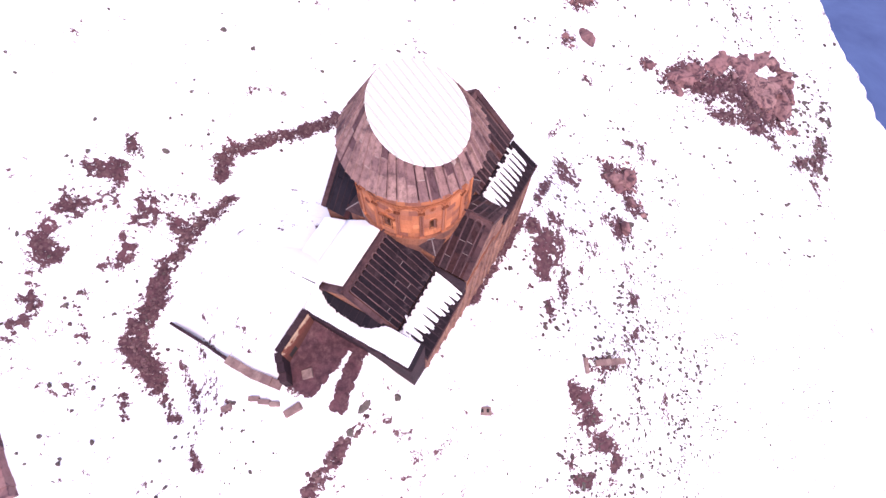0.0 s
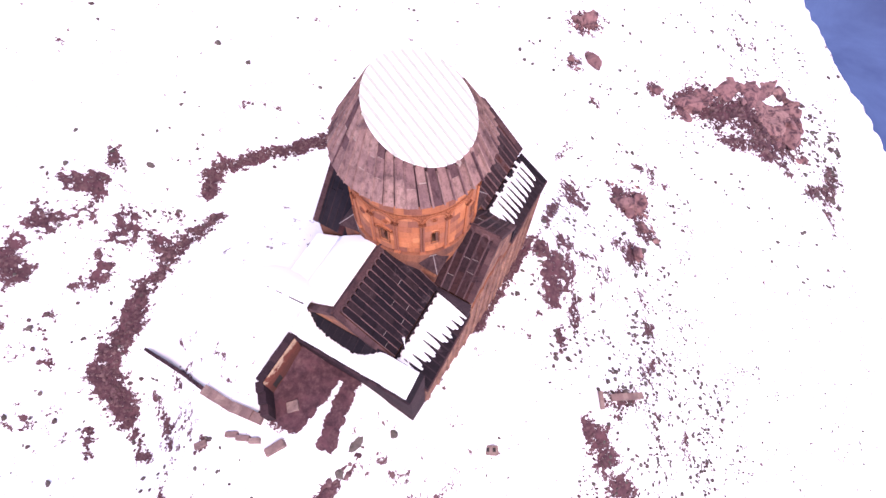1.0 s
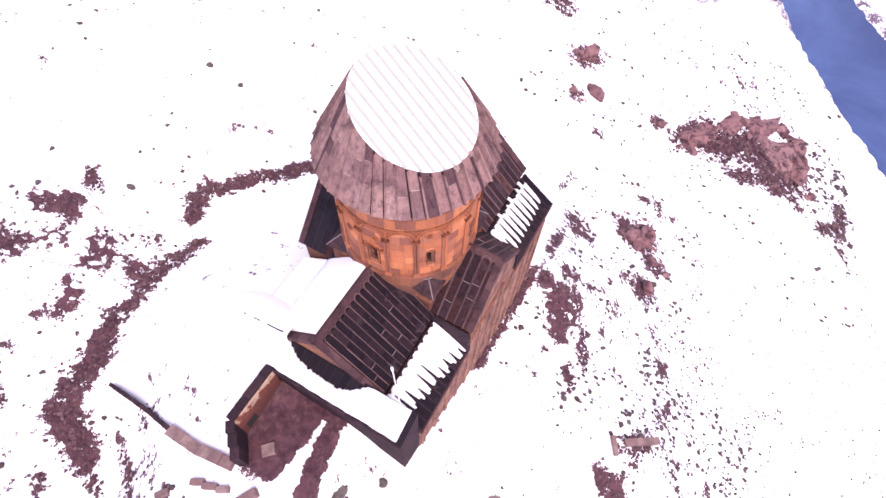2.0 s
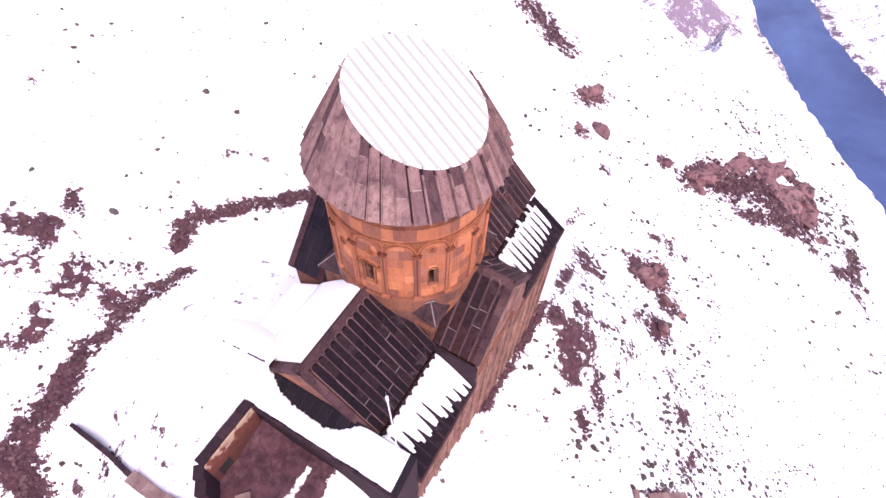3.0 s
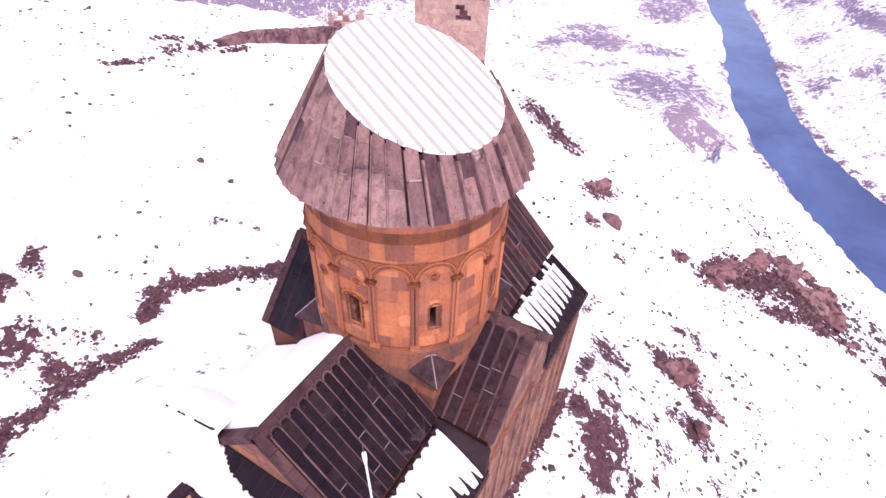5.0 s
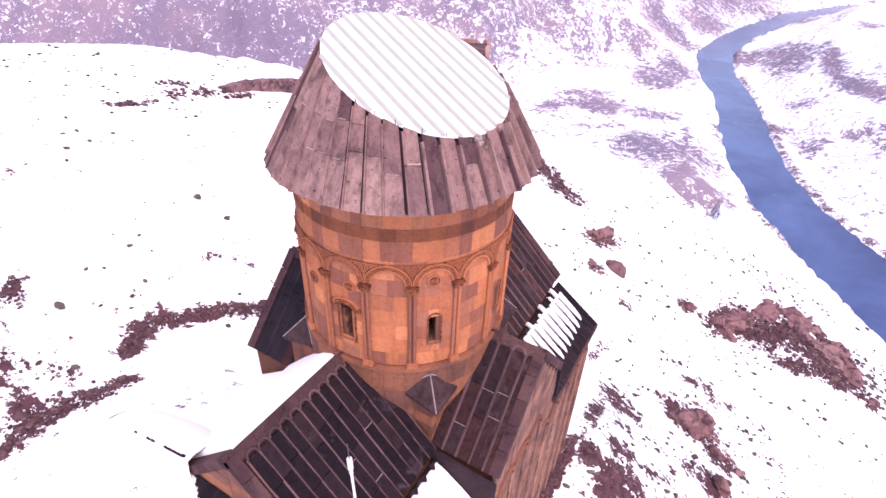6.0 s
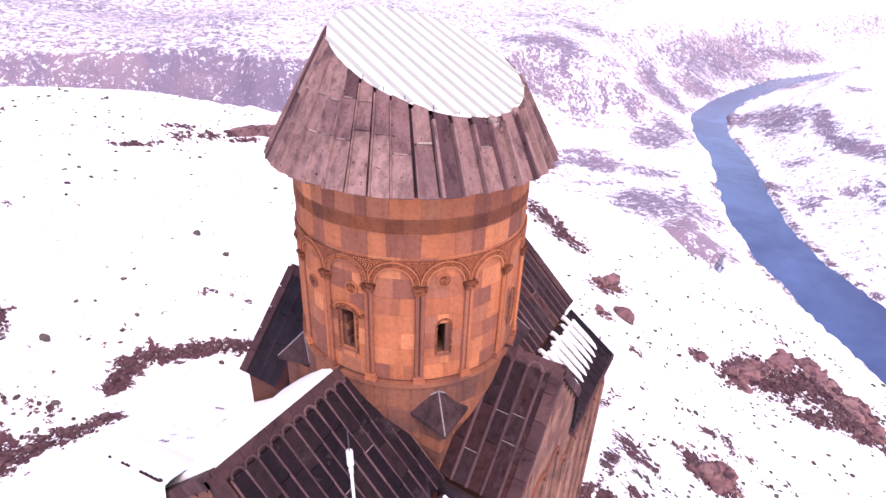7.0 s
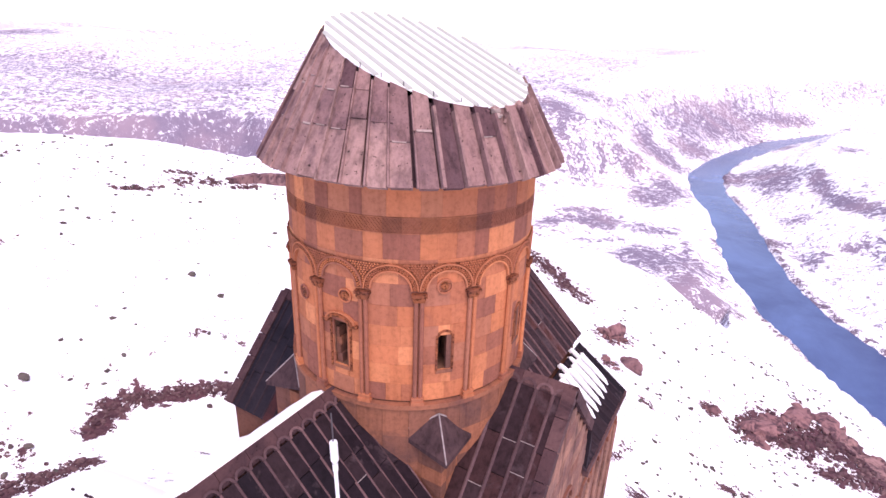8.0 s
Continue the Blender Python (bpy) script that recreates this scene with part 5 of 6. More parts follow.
# dark parapet slabs beside the south arm
for y, flip in ((CY - HY - 0.28, 1), (CY + HY + 0.04, -1)):
    bm = bmesh.new()
    hexa(bm, [(CX + HX - 0.1, y, LOW_IN - 0.1), (X_S + 0.1, y, LOW - 0.1), (X_S + 0.1, y + 0.24, LOW - 0.1), (CX + HX - 0.1, y + 0.24, LOW_IN - 0.1)],
         [(CX + HX - 0.1, y, LOW_IN + 0.32), (X_S + 0.1, y, LOW + 0.95), (X_S + 0.1, y + 0.24, EAVE - 0.25), (CX + HX - 0.1, y + 0.24, EAVE - 0.1)])
    if flip < 0:
        bmesh.ops.transform(bm, matrix=Matrix.Translation((0, 2 * y + 0.24, 0)) @ Matrix.Diagonal((1, -1, 1, 1)), verts=bm.verts[:])
    bmesh.ops.recalc_face_normals(bm, faces=bm.faces[:])
    part("parapet", bm, RIB_DARK, church)
# west gable stones
bm = bmesh.new()
z = 4.4
while z < 7.5:
    reach = HX * (1 - max(0.0, (z + 0.45 - EAVE) / (RIDGE - EAVE))) - 0.02
    x = CX - reach
    while x < CX + reach - 0.1:
        l = min(rf.uniform(0.5, 0.95), CX + reach - x)
        box(bm, x + 0.006, Y_W + rf.uniform(-0.012, 0.012), z + 0.006, x + l - 0.006, Y_W + 0.12, z + 0.444)
        x += l
    z += 0.45
tagged(part("gable_masonry", bm, stone("gable_stone", [(0.36, 0.15, 0.08), (0.30, 0.12, 0.07), (0.40, 0.18, 0.10), (0.24, 0.11, 0.08)], (0.16, 0.08, 0.07), by="island"), church), kind="stuff")

# ---- narthex: lean-to against the west front ----
narthex = thing("narthex", "lean-to stone porch with black slab roof under snow", "porch")
NX0, NX1, NY0, NZ0, NZ1 = -10.8, -3.15, 4.12, 4.95, 5.62
bm = bmesh.new()
prism(bm, [(NY0, -6), (Y_W - 0.02, -6), (Y_W - 0.02, NZ1 - 0.1), (NY0, NZ0 - 0.1)], "x", NX0, NX1)
part("porch_wall", bm, RUIN, narthex)
n_len = math.hypot(Y_W - NY0, NZ1 - NZ0)
black = stone("black_roof_slabs", [(0.012, 0.010, 0.014), (0.018, 0.014, 0.018), (0.014, 0.011, 0.015)], (0.02, 0.016, 0.02))
roof_slope(narthex, (NX0, Y_W, NZ1), (1, 0, 0), (0, NY0 - Y_W, NZ0 - NZ1), 17, (NX1 - NX0) / 17, lambda r: (0.0, n_len + 0.05), black, 1, rng, rib_r=0.016, hood=False, rib_stone=RIB_DARK)
for k in range(15):
    bm = bmesh.new()
    x = NX0 + k * (NX1 - NX0) / 15
    box(bm, x + 0.01, NY0 - 0.16, NZ0 - 0.25, x + (NX1 - NX0) / 15 - 0.01, NY0 + 0.02, NZ0 + 0.05 + 0.02 * rf.random())
    part("eave_stone", bm, RUIN, narthex)
nm = slope_matrix((NX0, Y_W, NZ1), (1, 0, 0), (0, NY0 - Y_W, NZ0 - NZ1))


def porch_top(u):
    x = NX0 + u
    pts = [(-10.8, 0.0), (-10.3, 0.1), (-9.66, 0.55), (-8.6, 0.78), (-7.2, 0.82), (-6.5, 0.62), (-5.84, 0.08), (-5.5, 0.02), (-3.0, 0.0)]
    for (a, p), (b, q) in zip(pts, pts[1:]):
        if a <= x <= b:
            return max(0.0, p + (q - p) * (x - a) / (b - a) + (jag(u * 1.5, 12, 0.09) + 0.16 * abs(noise.noise(Vector((u * 11.0, 2.0, 7.0)))) ** 0.7) * (1 if p + q > 0.2 else 0))
    return 0.0


snow_sheet("roof_snow", "deep snow with a ragged upper edge on a porch roof", nm, NX1 - NX0 - 0.3, porch_top, lambda u: n_len - 0.02 + jag(u, 14, 0.02), h=0.12, step=0.025)

# ---- roofless chamber west of the narthex ----
ruin = thing("ruined_chamber", "roofless ruined stone chamber with orange plaster on one wall", "ruin")
FLOOR_Z = 2.45


def wall_run(parent, pts, thick, z_foot, material, seed, rough=1.0):
    """A ruined wall along a line of (x, y, top), in stones of uneven top height."""
    r = random.Random(seed)
    for (ax, ay, az), (bx, by, bz) in zip(pts, pts[1:]):
        l = math.hypot(bx - ax, by - ay)
        n = max(1, round(l / 0.55))
        nx, ny = -(by - ay) / l * thick / 2, (bx - ax) / l * thick / 2
        for k in range(n):
            f, g = k / n, (k + 1) / n - 0.01 / l
            p, q = (ax + (bx - ax) * f, ay + (by - ay) * f), (ax + (bx - ax) * g, ay + (by - ay) * g)
            t = az + (bz - az) * (f + g) / 2 + r.uniform(-0.05, 0.05) * rough
            bm = bmesh.new()
            a, b = 1 + r.uniform(-0.07, 0.07) * rough, 1 + r.uniform(-0.07, 0.07) * rough
            lo = [(p[0] - nx, p[1] - ny), (q[0] - nx, q[1] - ny), (q[0] + nx, q[1] + ny), (p[0] + nx, p[1] + ny)]
            up = [(p[0] - nx * a, p[1] - ny * a), (q[0] - nx * a, q[1] - ny * a), (q[0] + nx * b, q[1] + ny * b), (p[0] + nx * b, p[1] + ny * b)]
            hexa(bm, [(x, y, z_foot) for x, y in lo], [(x, y, t + r.uniform(-0.03, 0.03) * rough) for x, y in up])
            bmesh.ops.recalc_face_normals(bm, faces=bm.faces[:])
            part("wall_stone", bm, material, parent)


wall_run(ruin, [(-10.7, 4.1, 5.1), (-10.7, 1.15, 5.05), (-9.6, -0.1, 4.1)], 0.42, -3.0, RUIN, 2, 0.35)


def plaster_material():
    m, t, nd, lk, bs = nodes_of("orange_plaster")
    geo = nd.new("ShaderNodeNewGeometry")
    pos = geo.outputs["Position"]
    a = noise_node(nd, lk, pos, 2.2, 7, 0.65, 0.4)
    b = noise_node(nd, lk, pos, 6.0, 8, 0.7)
    # the cream coat is left along the top, worn off below
    sep = nd.new("ShaderNodeSeparateXYZ")
    lk.new(pos, sep.inputs[0])
    up = nd.new("ShaderNodeMath")
    up.operation = "MULTIPLY_ADD"
    lk.new(sep.outputs[2], up.inputs[0])
    up.inputs[1].default_value, up.inputs[2].default_value = 0.32, -1.39
    both = nd.new("ShaderNodeMath")
    both.operation = "ADD"
    lk.new(up.outputs[0], both.inputs[0])
    lk.new(a.outputs[0], both.inputs[1])
    r = ramp(nd, [(0.20, (0.11, 0.030, 0.022)), (0.56, (0.20, 0.048, 0.030)), (0.60, (0.46, 0.29, 0.20)), (0.75, (0.54, 0.37, 0.26))])
    lk.new(both.outputs[0], r.inputs[0])
    g = ramp(nd, [(0.3, (0.6, 0.6, 0.6)), (0.6, (1, 1, 1))])
    lk.new(b.outputs[0], g.inputs[0])
    lk.new(mixed(nd, lk, 0.8, r.outputs[0], g.outputs[0], "MULTIPLY"), bs.inputs["Base Color"])
    bs.inputs["Roughness"].default_value = 0.95
    return m


# plaster round a black panel: shade of a small opening painted on the wall
PLASTER = plaster_material()
bm = bmesh.new()
px = -10.47
for y0, y1, z0, z1 in ((2.1, 4.0, FLOOR_Z - 0.2, 4.9), (1.05, 1.45, FLOOR_Z - 0.2, 4.85), (1.45, 2.1, 3.65, 4.88), (1.45, 2.1, FLOOR_Z - 0.2, 2.8)):
    box(bm, px - 0.02, y0, z0, px + 0.045, y1, z1)
part("plaster", bm, PLASTER, ruin, "flaking orange and cream wall plaster")
bm = bmesh.new()
box(bm, px - 0.015, 1.45, 2.8, px + 0.015, 2.1, 3.65)
part("opening_shade", bm, DARK, ruin)
# earth floor, falling away to the south-west, with snow lying on it in places
bm = bmesh.new()
grid, shown = [], []
FN, FM = 66, 60
for i in range(FN + 1):
    row = []
    for j in range(FM + 1):
        x, y = -10.5 + 6.0 * i / FN, -1.5 + 5.6 * j / FM
        inside = min(1.0, max(0.0, (y + 1.5) / 1.6)) * min(1.0, max(0.0, (-4.5 - x) / 2.2))
        zz = float(ground_height(x, y))
        z = zz - 0.25 + (max(FLOOR_Z, zz) - zz + 0.40) * inside ** 0.7 + 0.06 * noise.noise(Vector((x * 0.9, y * 0.9, 0)))
        row.append(bm.verts.new((x, y, z)))
        room = min(1.0, max(0.0, (-7.75 - x + 0.12 * (y - 2)) / 0.35 + 0.5)) * min(1.0, max(0.0, (y + 0.3) / 0.4))
        off = float(line_distance(np.array(x), np.array(y), [(-7.05, 4.2), (-6.75, 2.2), (-6.35, 0.4)])[0])
        strip = math.exp(-(off / 0.56) ** 4)
        back = min(1.0, max(0.0, (y - 3.35) / 0.4)) * min(1.0, max(0.0, (-6.2 - x) / 0.5))
        shown.append(0.8 * max(room, strip, back))
    grid.append(row)
for i in range(FN):
    for j in range(FM):
        f = bm.faces.new((grid[i][j], grid[i + 1][j], grid[i + 1][j + 1], grid[i][j + 1]))
        f.smooth = True
floor_ob = tagged(part("floor", bm, GROUND), "dark trodden earth and snow on a ruin floor", "floor", kind="structure")
for key, values in (("bare", shown), ("hazed_scree", [0.0] * len(shown))):
    att = floor_ob.data.attributes.new(key, "FLOAT", "POINT")
    att.data.foreach_set("value", np.array(values, np.float32))

# ---- stones, walls and rubble ----
def clipped(seed, sub, planes=9):
    """An angular lump: a ball cut by random planes."""
    r = random.Random(seed)
    bm = bmesh.new()
    bmesh.ops.create_icosphere(bm, subdivisions=sub, radius=1.0)
    cuts = []
    for _ in range(planes):
        d = Vector((r.gauss(0, 1), r.gauss(0, 1), r.gauss(0, 0.8))).normalized()
        cuts.append((d, r.uniform(0.45, 0.8)))
    for v in bm.verts:
        for d, k in cuts:
            over = v.co.dot(d) - k
            if over > 0:
                v.co -= d * over
        v.co += Vector((r.uniform(-1, 1), r.uniform(-1, 1), r.uniform(-1, 1))) * 0.03
    return bm


LUMPS = []
for sd in range(6):
    b = clipped(40 + sd, 1)
    b.verts.index_update()
    LUMPS.append((np.array([v.co[:] for v in b.verts]), np.array([[v.index for v in f.verts] for f in b.faces])))
    b.free()


def rubble(name, label, spots, material=ROCK, flat=0.7):
    """Many loose stones as one mesh; spots: x, y, size."""
    r = np.random.RandomState(len(spots))
    xs, ys = np.array([s[0] for s in spots]), np.array([s[1] for s in spots])
    zs = ground_height(xs, ys)
    vs, fs, n = [], [], 0
    for (x, y, size), z in zip(spots, zs):
        v, f = LUMPS[r.randint(6)]
        a = r.uniform(0, 6.28)
        sc = size * np.array([r.uniform(0.8, 1.4), r.uniform(0.6, 1.0), flat * r.uniform(0.6, 1.1)])
        p = v * sc
        c, s = math.cos(a), math.sin(a)
        p = np.stack((p[:, 0] * c - p[:, 1] * s + x, p[:, 0] * s + p[:, 1] * c + y, p[:, 2] + z + 0.15 * size), -1)
        vs.append(p)
        fs.append(f + n)
        n += len(v)
    me = bpy.data.meshes.new(name)
    me.from_pydata(np.concatenate(vs).tolist(), [], np.concatenate(fs).tolist())
    me.materials.append(material)
    return tagged(new(name, me), label, "rubble", kind="stuff")


rr = random.Random(77)


def in_patches(area, per, lo, hi, spread=0.62):
    out = []
    for x, y, a, b, turn, much in area:
        c, s = math.cos(radians(turn)), math.sin(radians(turn))
        for _ in range(int(per * (a * b) ** 0.8 * min(1.0, (much - 0.34) / 0.2)) + 3):
            p, q = rr.gauss(0, a * spread), rr.gauss(0, b * spread)
            out.append((x + p * c - q * s, y + p * s + q * c, lo + (hi - lo) * rr.random() ** 2.5))
    return out


def along(line, per, wide, lo, hi):
    out = []
    for (ax, ay), (bx, by) in zip(line, line[1:]):
        l = math.hypot(bx - ax, by - ay)
        for _ in range(int(per * l)):
            f = rr.random()
            out.append((ax + (bx - ax) * f + rr.gauss(0, wide), ay + (by - ay) * f + rr.gauss(0, wide), lo + (hi - lo) * rr.random() ** 2.5))
    return out


rubble("rubble_bank", "dark red-brown rubble along a collapsed terrace wall", along(BANK_EAST, 90, 0.3, 0.03, 0.19) + along(BANK_MID, 90, 0.4, 0.03, 0.2) + along(BANK_WEST, 100, 0.52, 0.03, 0.2) + along(BANK_END, 40, 0.2, 0.03, 0.16))
rubble("loose_stones", "dark stones scattered in snow north of the church", in_patches(BARE_NORTH, 60, 0.04, 0.19, 0.62))
rubble("loose_stones", "dark stones scattered on the southern slope", in_patches(BARE_SOUTH, 44, 0.04, 0.19, 0.66))
rubble("loose_stones", "dark stones on the lower slope", in_patches(BARE_FORE, 40, 0.04, 0.22, 0.66))
rubble("loose_stones", "red-brown stones round a rocky outcrop", in_patches(BARE_EAST, 24, 0.12, 0.6, 0.6))
rubble("loose_stones", "pale pink broken stones on the slope", in_patches(BARE_PALE, 30, 0.06, 0.4, 0.55), CRAG)
rubble("loose_stones", "broken stones along the plateau rim", in_patches(BARE_RIM, 34, 0.08, 0.4))
rubble("loose_stones", "dark stones along an old path", along(OLD_PATH, 26, 0.25, 0.05, 0.3))
rubble("foot_rubble", "dark fallen stones along the foot of the south wall", along(SOUTH_FOOT, 40, 0.2, 0.04, 0.2))


def sprinkled(n, x0, x1, y0, y1, lo, hi, seed, keep=0.0, clump=7.0):
    r = random.Random(seed)
    out = []
    while len(out) < n:
        x, y = r.uniform(x0, x1), r.uniform(y0, y1)
        if noise.noise(Vector((x / clump, y / clump, seed))) + r.uniform(-0.25, 0.25) < keep:
            continue
        if X_N - 3 < x < X_S + 1 and -2 < y < Y_E + 2 or -23.5 < x < -10 and 0 < y < 24:
            continue
        out.append((x, y, lo + (hi - lo) * r.random() ** 3))
    return out


rubble("scattered_stones", "small stones and tufts poking through snow", sprinkled(2600, 2, 40, -4, 46, 0.04, 0.17, 3, -0.1, 9.0) + sprinkled(1500, 8, 24, 2, 30, 0.05, 0.2, 14, 0.0, 2.2) + sprinkled(1000, 9, 21, 4, 25, 0.05, 0.30, 4, -0.05, 3.0) + sprinkled(800, -3, 13, 14, 46, 0.06, 0.32, 8, 0.02, 3.0), PEBBLE)
rubble("scattered_stones", "small stones poking through snow on the plateau", sprinkled(300, -60, -20, 5, 70, 0.07, 0.3, 5, 0.2, 4.0) + sprinkled(420, -34, -8, -14, 9, 0.05, 0.24, 6, 0.0, 3.0) + sprinkled(420, -55, -43, 16, 74, 0.06, 0.26, 12, 0.0, 5.0), PEBBLE)
rubble("scattered_stones", "stones in snow towards the gorge", sprinkled(1000, -15, 40, 45, 108, 0.08, 0.4, 7, 0.02, 5.0) + sprinkled(420, 8, 40, 80, 132, 0.12, 0.6, 21, 0.05, 6.0) + sprinkled(260, 27, 39, 70, 104, 0.15, 0.8, 22, 0.0, 3.0) + sprinkled(150, 3, 12, 58, 70, 0.06, 0.3, 9, 0.0, 3.0), PEBBLE)

BOULDERS = [(-33.5, 22.7, 0.36), (-31.4, 15.85, 0.2), (-29.75, 10.3, 0.32), (-30.8, 22.9, 0.28), (-26.4, 8.78, 0.22), (-25.4, 7.37, 0.2), (-31.1, 12.85, 0.16), (-28.1, 19.8, 0.2), (-28.15, 13.2, 0.15), (-32.6, 6.75, 0.28), (-26.26, -2.95, 0.26), (-7.3, 55.4, 1.5), (-10.9, 62.4, 1.9), (-12.2, 61.4, 0.9), (-9.6, 52.6, 0.7), (4.0, 38.0, 1.5), (5.2, 39.4, 1.3), (4.6, 37.2, 0.9), (6.7, 36.3, 0.8), (8.4, 35.7, 0.62), (6.8, 31.9, 1.0), (7.4, 33.0, 0.5), (1.1, 61.6, 1.0), (-37.0, 86.0, 1.3), (-3.7, 2.8, 0.35), (-5.2, 1.2, 0.55), (-5.1, -0.5, 0.4)]
for k, (x, y, size) in enumerate(BOULDERS):
    bm = clipped(200 + k, 3, 12)
    for v in bm.verts:
        v.co *= 1 + 0.2 * noise.fractal(v.co * 2.2 + Vector((k, 0, 0)), 0.9, 2.0, 5)
    ob = part("boulder", bm, CRAG if size > 0.6 else PEBBLE)
    ob.matrix_basis = Matrix.Translation((x, y, float(ground_height(x, y)) + 0.18 * size)) @ Matrix.Rotation(k * 1.7, 4, "Z") @ Matrix.Diagonal((size * 1.15, size * 0.85, size * 0.75, 1))
    tagged(ob, "angular red-brown boulder standing out of the snow" if size > 0.6 else "small brown boulder half sunk in snow", "boulder", "boulders in the snow")

# rocky outcrop above the river: slabs of pink tuff in a broken ledge
outcrop = thing("rock_outcrop", "broken ledge of pink and red-brown bedrock above the river", "outcrop")
LEDGE = [(5.9, 63.6, 2.2, 1.6, 2.0), (7.6, 66.0, 1.6, 1.3, 0.6), (10.4, 68.6, 2.6, 1.6, 0.7), (13.6, 71.8, 3.2, 2.0, 0.8), (17.2, 74.6, 3.4, 2.3, 1.0), (20.6, 76.4, 3.0, 2.4, 1.2), (23.6, 78.6, 2.8, 2.4, 1.6), (24.6, 83.0, 2.8, 2.2, 1.7), (22.6, 87.2, 2.6, 2.0, 1.5), (19.6, 80.4, 3.2, 2.0, 0.8), (20.4, 91.6, 2.4, 1.5, 1.1), (16.0, 78.0, 2.2, 1.3, 0.6), (17.0, 83.5, 2.2, 1.6, 1.2), (18.6, 88.4, 2.4, 1.8, 2.2), (21.4, 93.4, 2.6, 1.8, 3.0), (24.4, 90.6, 2.6, 2.0, 3.0), (26.4, 86.6, 2.2, 1.8, 2.2), (21.6, 83.6, 2.6, 2.0, 1.0), (25.6, 95.0, 2.0, 1.4, 2.4)]
for k, (x, y, a, b, h) in enumerate(LEDGE):
    bm = clipped(400 + k, 3, 14)
    for v in bm.verts:
        v.co *= 1 + 0.22 * noise.fractal(v.co * 2.0 + Vector((k * 3, 0, 0)), 0.8, 2.1, 5)
    ob = part("ledge_rock", bm, CRAG, outcrop)
    ob.matrix_basis = Matrix.Translation((x, y, float(ground_height(x, y)) + 0.05)) @ Matrix.Rotation(0.5 + 0.3 * k, 4, "Z") @ Matrix.Diagonal((a * 1.2, b * 1.15, h, 1))

for k in range(34):
    f = rr.random()
    x, y = 5 + 20 * f + rr.gauss(0, 1.6), 62.6 + 18 * f + rr.gauss(0, 2.4)
    bm = clipped(500 + k, 2, 12)
    ob = part("ledge_rock", bm, CRAG, outcrop)
    size = rr.uniform(0.5, 1.3)
    ob.matrix_basis = Matrix.Translation((x, y, float(ground_height(x, y)))) @ Matrix.Rotation(k * 1.3, 4, "Z") @ Matrix.Diagonal((size * 1.3, size, size * 0.7, 1))

# low field wall that runs from the ruin to the terrace
field_wall = thing("field_wall", "low wall of pinkish stones half buried in snow", "wall")
wp = [(-20.5, -0.48), (-16.8, -0.5), (-14.2, -0.62), (-11.9, -0.6), (-10.0, -0.35)]
PALE = stone("pale_wall_stone", [(0.24, 0.155, 0.14), (0.20, 0.125, 0.12), (0.27, 0.185, 0.165)], (0.13, 0.085, 0.085))
wall_run(field_wall, [(x, y, float(ground_height(x, y)) + 0.45) for x, y in wp[:3]], 0.22, -6.0, RUIN, 4)
wall_run(field_wall, [(x, y, float(ground_height(x, y)) + 0.5) for x, y in wp[2:]], 0.55, -6.0, PALE, 5)
corner_wall = thing("terrace_wall", "curved wall of red-brown stones", "wall")
wall_run(corner_wall, [(x, y, float(ground_height(x, y)) + 0.6) for x, y in ((-23.4, -10.9), (-22.4, -11.6), (-21.5, -12.2), (-20.0, -13.1))], 0.8, -4.0, CRAG, 6)
old_wall = thing("wall_remains", "remains of a pinkish stone wall on the slope", "wall")
wall_run(old_wall, [(x, y, float(ground_height(x, y)) + 0.5) for x, y in ((8.5, 14.2), (9.7, 15.2), (11.1, 16.5))], 0.5, -14.0, PALE, 7)
wall_run(old_wall, [(x, y, float(ground_height(x, y)) + 0.4) for x, y in ((7.5, 14.1), (8.2, 13.0))], 0.3, -14.0, PALE, 8)
# squared block with two sockets, lying alone on the slope
plinth_stone = thing("carved_block", "squared weathered stone block with dark sockets, alone in snow", "stone block")
zb = float(ground_height(1.97, 5.75))
bm = bmesh.new()
box(bm, -0.5, -0.32, -0.2, 0.5, 0.32, 0.28)
bmesh.ops.bevel(bm, geom=bm.edges[:], offset=0.04, segments=2, affect="EDGES")
o = part("block", bm, PALE, plinth_stone)
o.matrix_basis = Matrix.Translation((1.97, 5.75, zb)) @ Matrix.Rotation(0.5, 4, "Z")
# black patches flush with the top: the sockets' shade painted, no holes cut
for e in (-0.22, 0.22):
    bm = bmesh.new()
    box(bm, e - 0.11, -0.12, 0.2, e + 0.11, 0.16, 0.285)
    o = part("socket_shade", bm, DARK, plinth_stone)
    o.matrix_basis = Matrix.Translation((1.97, 5.75, zb)) @ Matrix.Rotation(0.5, 4, "Z")

# fallen blocks before the ruin
for k, (x, y, w, l, turn) in enumerate(((-10.4, -1.6, 0.3, 0.75, 25), (-9.75, -1.4, 0.3, 0.6, 30), (-11.1, -1.75, 0.3, 0.7, 28), (-8.6, -1.15, 0.45, 1.1, 60), (-12.6, -3.05, 0.35, 0.7, 50), (-9.05, 1.1, 0.6, 0.65, 45))):
    bm = bmesh.new()
    box(bm, -w / 2, -l / 2, -0.15, w / 2, l / 2, 0.3)
    bmesh.ops.bevel(bm, geom=bm.edges[:], offset=0.03, segments=1, affect="EDGES")
    ob = part("fallen_block", bm, PALE)
    zf = FLOOR_Z + 0.02 if y > 0 else float(ground_height(x, y))
    ob.matrix_basis = Matrix.Translation((x, y, zf)) @ Matrix.Rotation(radians(turn - 90), 4, "Z") @ Matrix.Rotation(0.12, 4, "X")
    tagged(ob, "squared pinkish stone block lying before the ruin", "stone block", "fallen blocks")

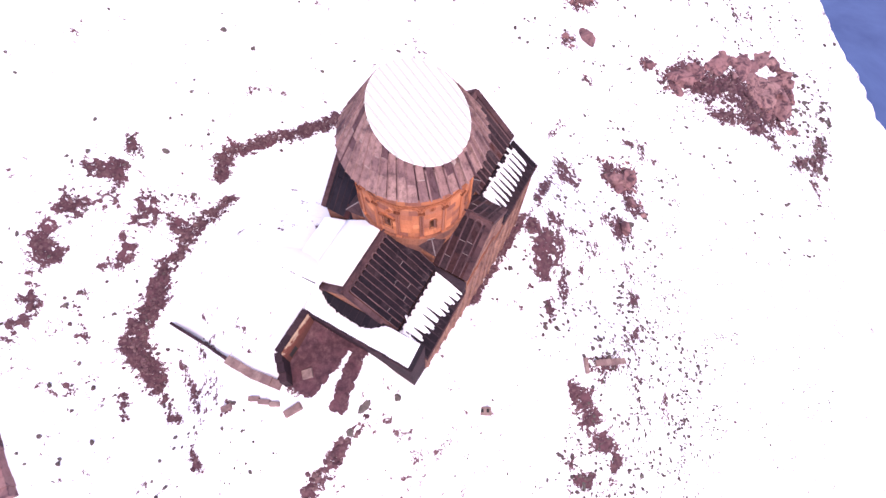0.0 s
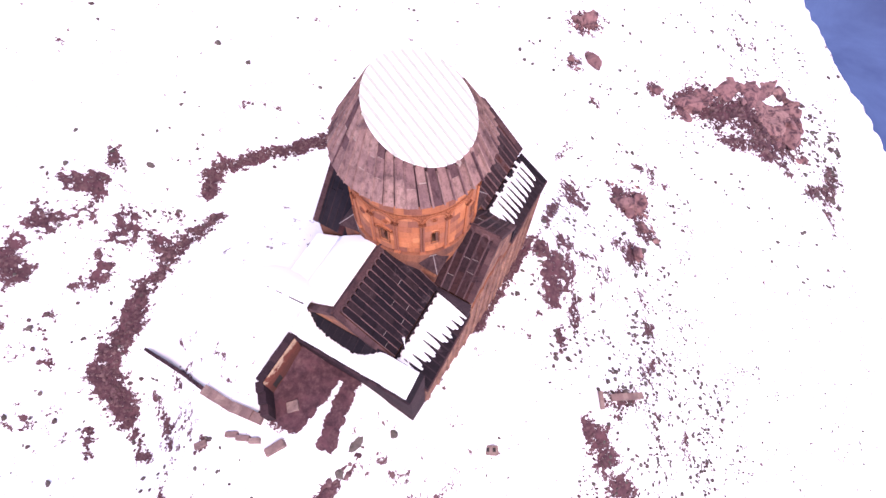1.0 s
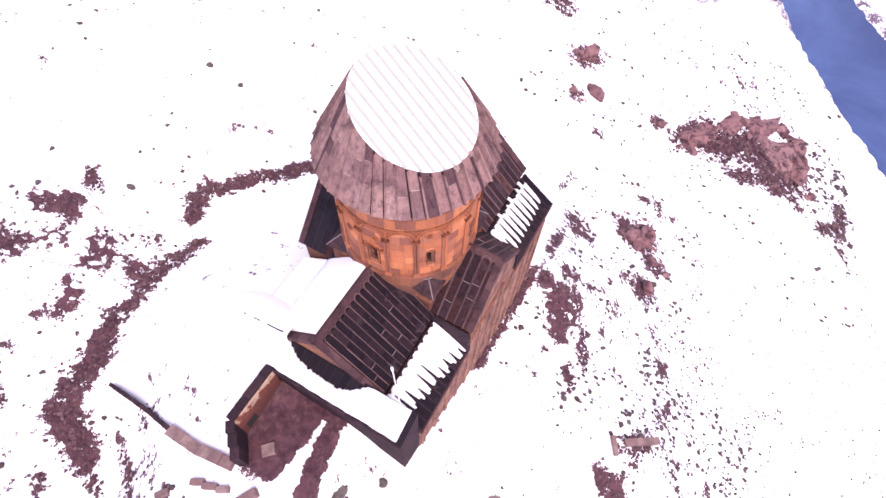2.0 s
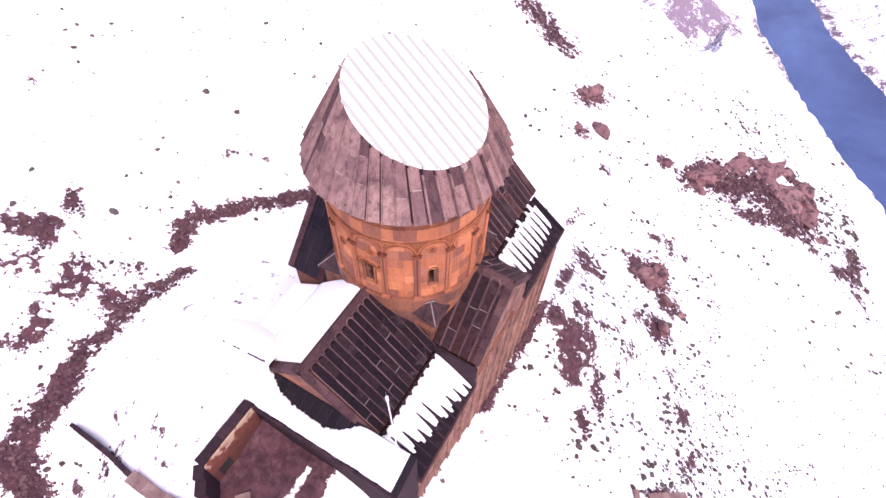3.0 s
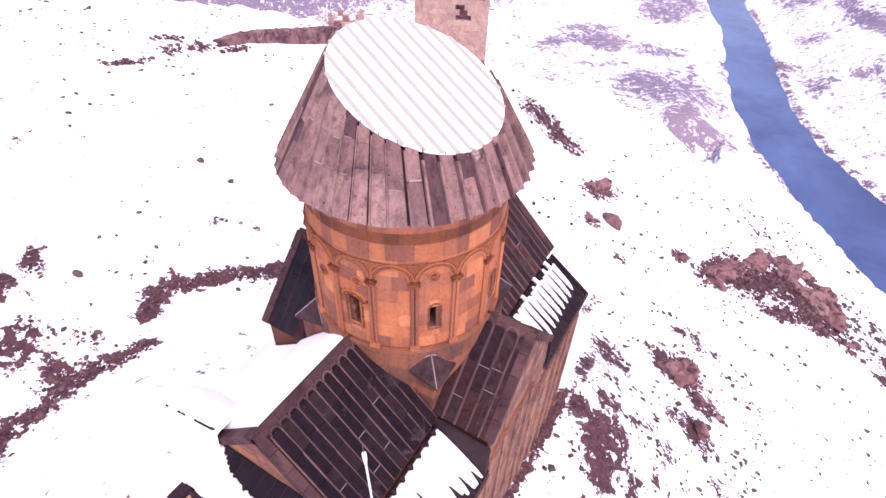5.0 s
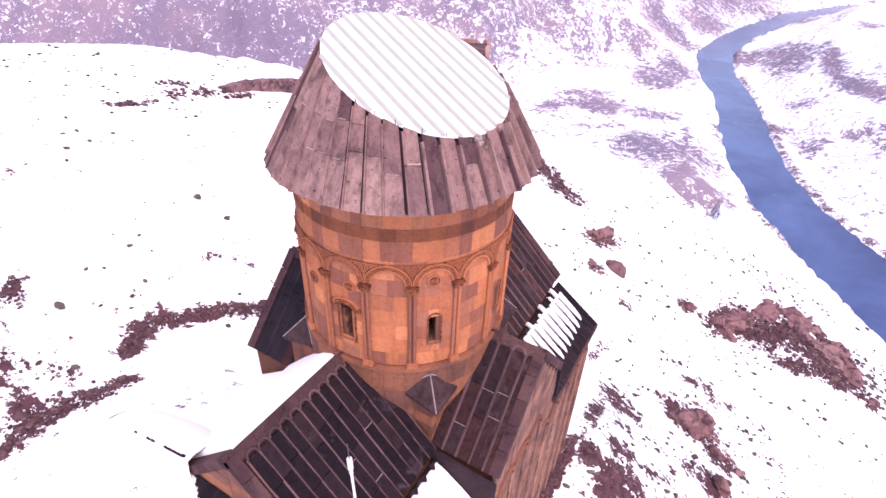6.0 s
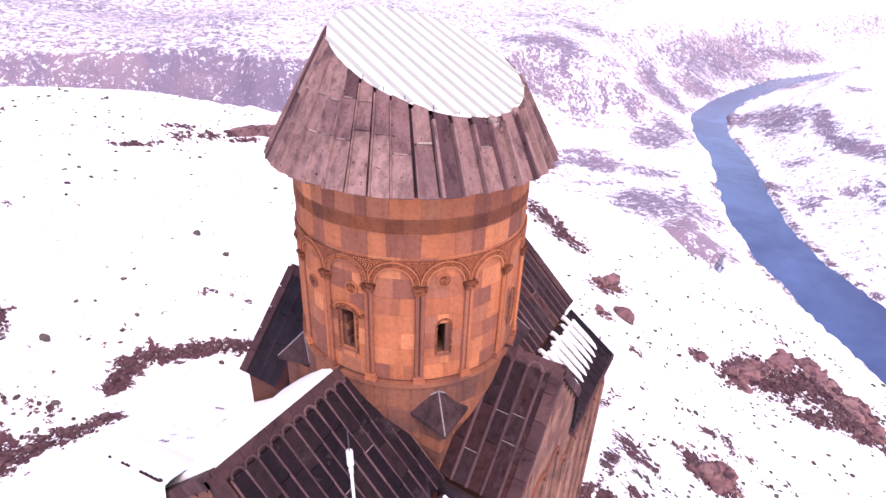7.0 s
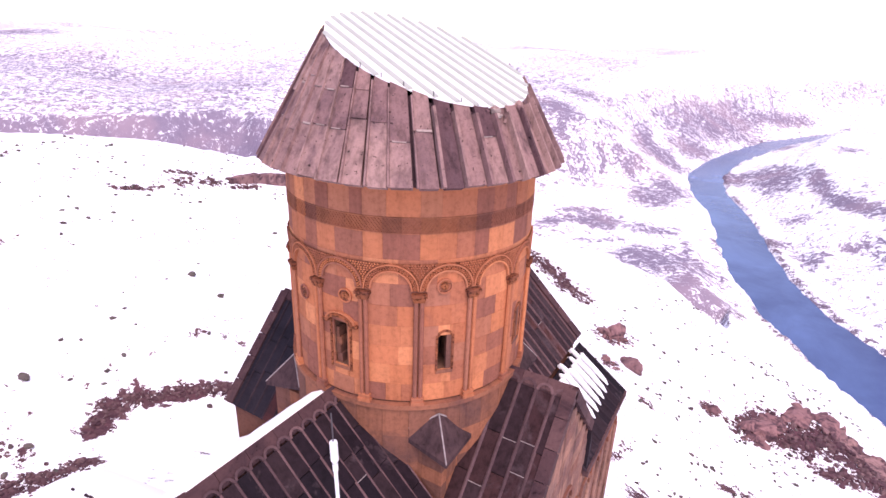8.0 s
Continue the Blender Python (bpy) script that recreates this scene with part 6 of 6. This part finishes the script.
# ---- mast on the roof corner ----
mast = thing("mast", "thin white mast with a canister head and a spike", "mast", (-4.12, 5.66, 4.25))
mast.matrix_basis = Matrix.Translation((-4.12, 5.66, 4.25)) @ Vector((0.17, -0.46, 7.6)).to_track_quat("Z", "Y").to_matrix().to_4x4()
for name, r, z0, z1 in (("pole", 0.026, 0.0, 7.05), ("collar", 0.036, 7.0, 7.12), ("canister", 0.052, 7.18, 7.48), ("neck", 0.02, 7.1, 7.2), ("spike", 0.009, 7.5, 7.95)):
    bm = bmesh.new()
    rounded_post(bm, r, z1 - z0, 12)
    o = part(name, bm, POLE if name != "spike" else IRON, mast)
    o.location = (0, 0, z0)
for a in range(3):
    bm = bmesh.new()
    rounded_post(bm, 0.02, 0.75, 6)
    o = part("stay", bm, POLE, mast)
    o.matrix_basis = Matrix.Rotation(a * 2.1, 4, "Z") @ Matrix.Translation((0.28, 0, -0.05)) @ Matrix.Rotation(-0.36, 4, "Y")

# ---- tower and wall remains on the far rim ----
def ashlar_tower(name, label, x, y, wx, wy, top, turn, window=None, seed=1):
    t = thing(name, label, "tower", (x, y, 0))
    t.rotation_euler = (0, 0, radians(turn))
    r = random.Random(seed)
    foot = float(ground_height(x, y)) - 4.0
    bm = bmesh.new()
    box(bm, -wx / 2 + 0.5, -wy / 2 + 0.5, foot, wx / 2 - 0.5, wy / 2 - 0.5, top - 1.0)
    part("rubble_core", bm, CRAG, t)
    bm = bmesh.new()
    z = foot
    while z < top:
        for face in range(4):
            length = wx if face % 2 == 0 else wy
            u = -length / 2
            while u < length / 2 - 0.1:
                l = min(r.uniform(0.7, 1.3), length / 2 - u)
                ragged = z > top - 1.6 and r.random() < (z - top + 1.9) / 2.2
                hole = window and face == window[0] and abs(u + l / 2 - window[1]) < 0.6 and window[2] < z + 0.35 < window[2] + 2.2
                if not ragged and not hole:
                    d = r.uniform(-0.02, 0.02)
                    v = [(u, -0.5), (u + l - 0.02, -0.5), (u + l - 0.02, 0.05), (u, 0.05)]
                    half = (wy if face % 2 == 0 else wx) / 2
                    pts = []
                    for a, b in ((u, 0.0), (u + l - 0.02, 0.0), (u + l - 0.02, -0.55), (u, -0.55)):
                        q = half + b + (d if b == 0 else 0)
                        pts.append(((a, -q), (q, a), (-a, q), (-q, -a))[face])
                    hexa(bm, [(*p, z) for p in pts], [(*p, z + 0.69) for p in pts])
                u += l
        z += 0.7
    bmesh.ops.recalc_face_normals(bm, faces=bm.faces[:])
    tagged(part("masonry", bm, TOWER, t), kind="stuff")
    return t


TOWER = stone("pink_tower_stone", [(0.42, 0.27, 0.22), (0.46, 0.30, 0.24), (0.38, 0.245, 0.205)], (0.28, 0.17, 0.15), by="island", grain=3)
ashlar_tower("tower", "ruined square tower of pink stone with one window", -40.6, 74.5, 10.5, 8.0, 1.6, 25, window=(0, 1.8, -2.2), seed=3)
ashlar_tower("wall_tower", "stump of a pink stone wall tower", -47.0, 57.5, 4.6, 3.5, -0.2, 40, seed=4)
rim_wall = thing("rim_wall", "ruined curtain wall of rubble on the plateau rim", "wall")
wall_run(rim_wall, [(x, y, float(ground_height(x, y)) + t) for x, y, t in ((-46.7, 36.8, 0.3), (-46.8, 40.0, 0.8), (-46.8, 44.0, 1.2), (-46.5, 48.0, 1.5), (-46.3, 55.0, 1.9))], 1.1, -12.0, CRAG, 9)
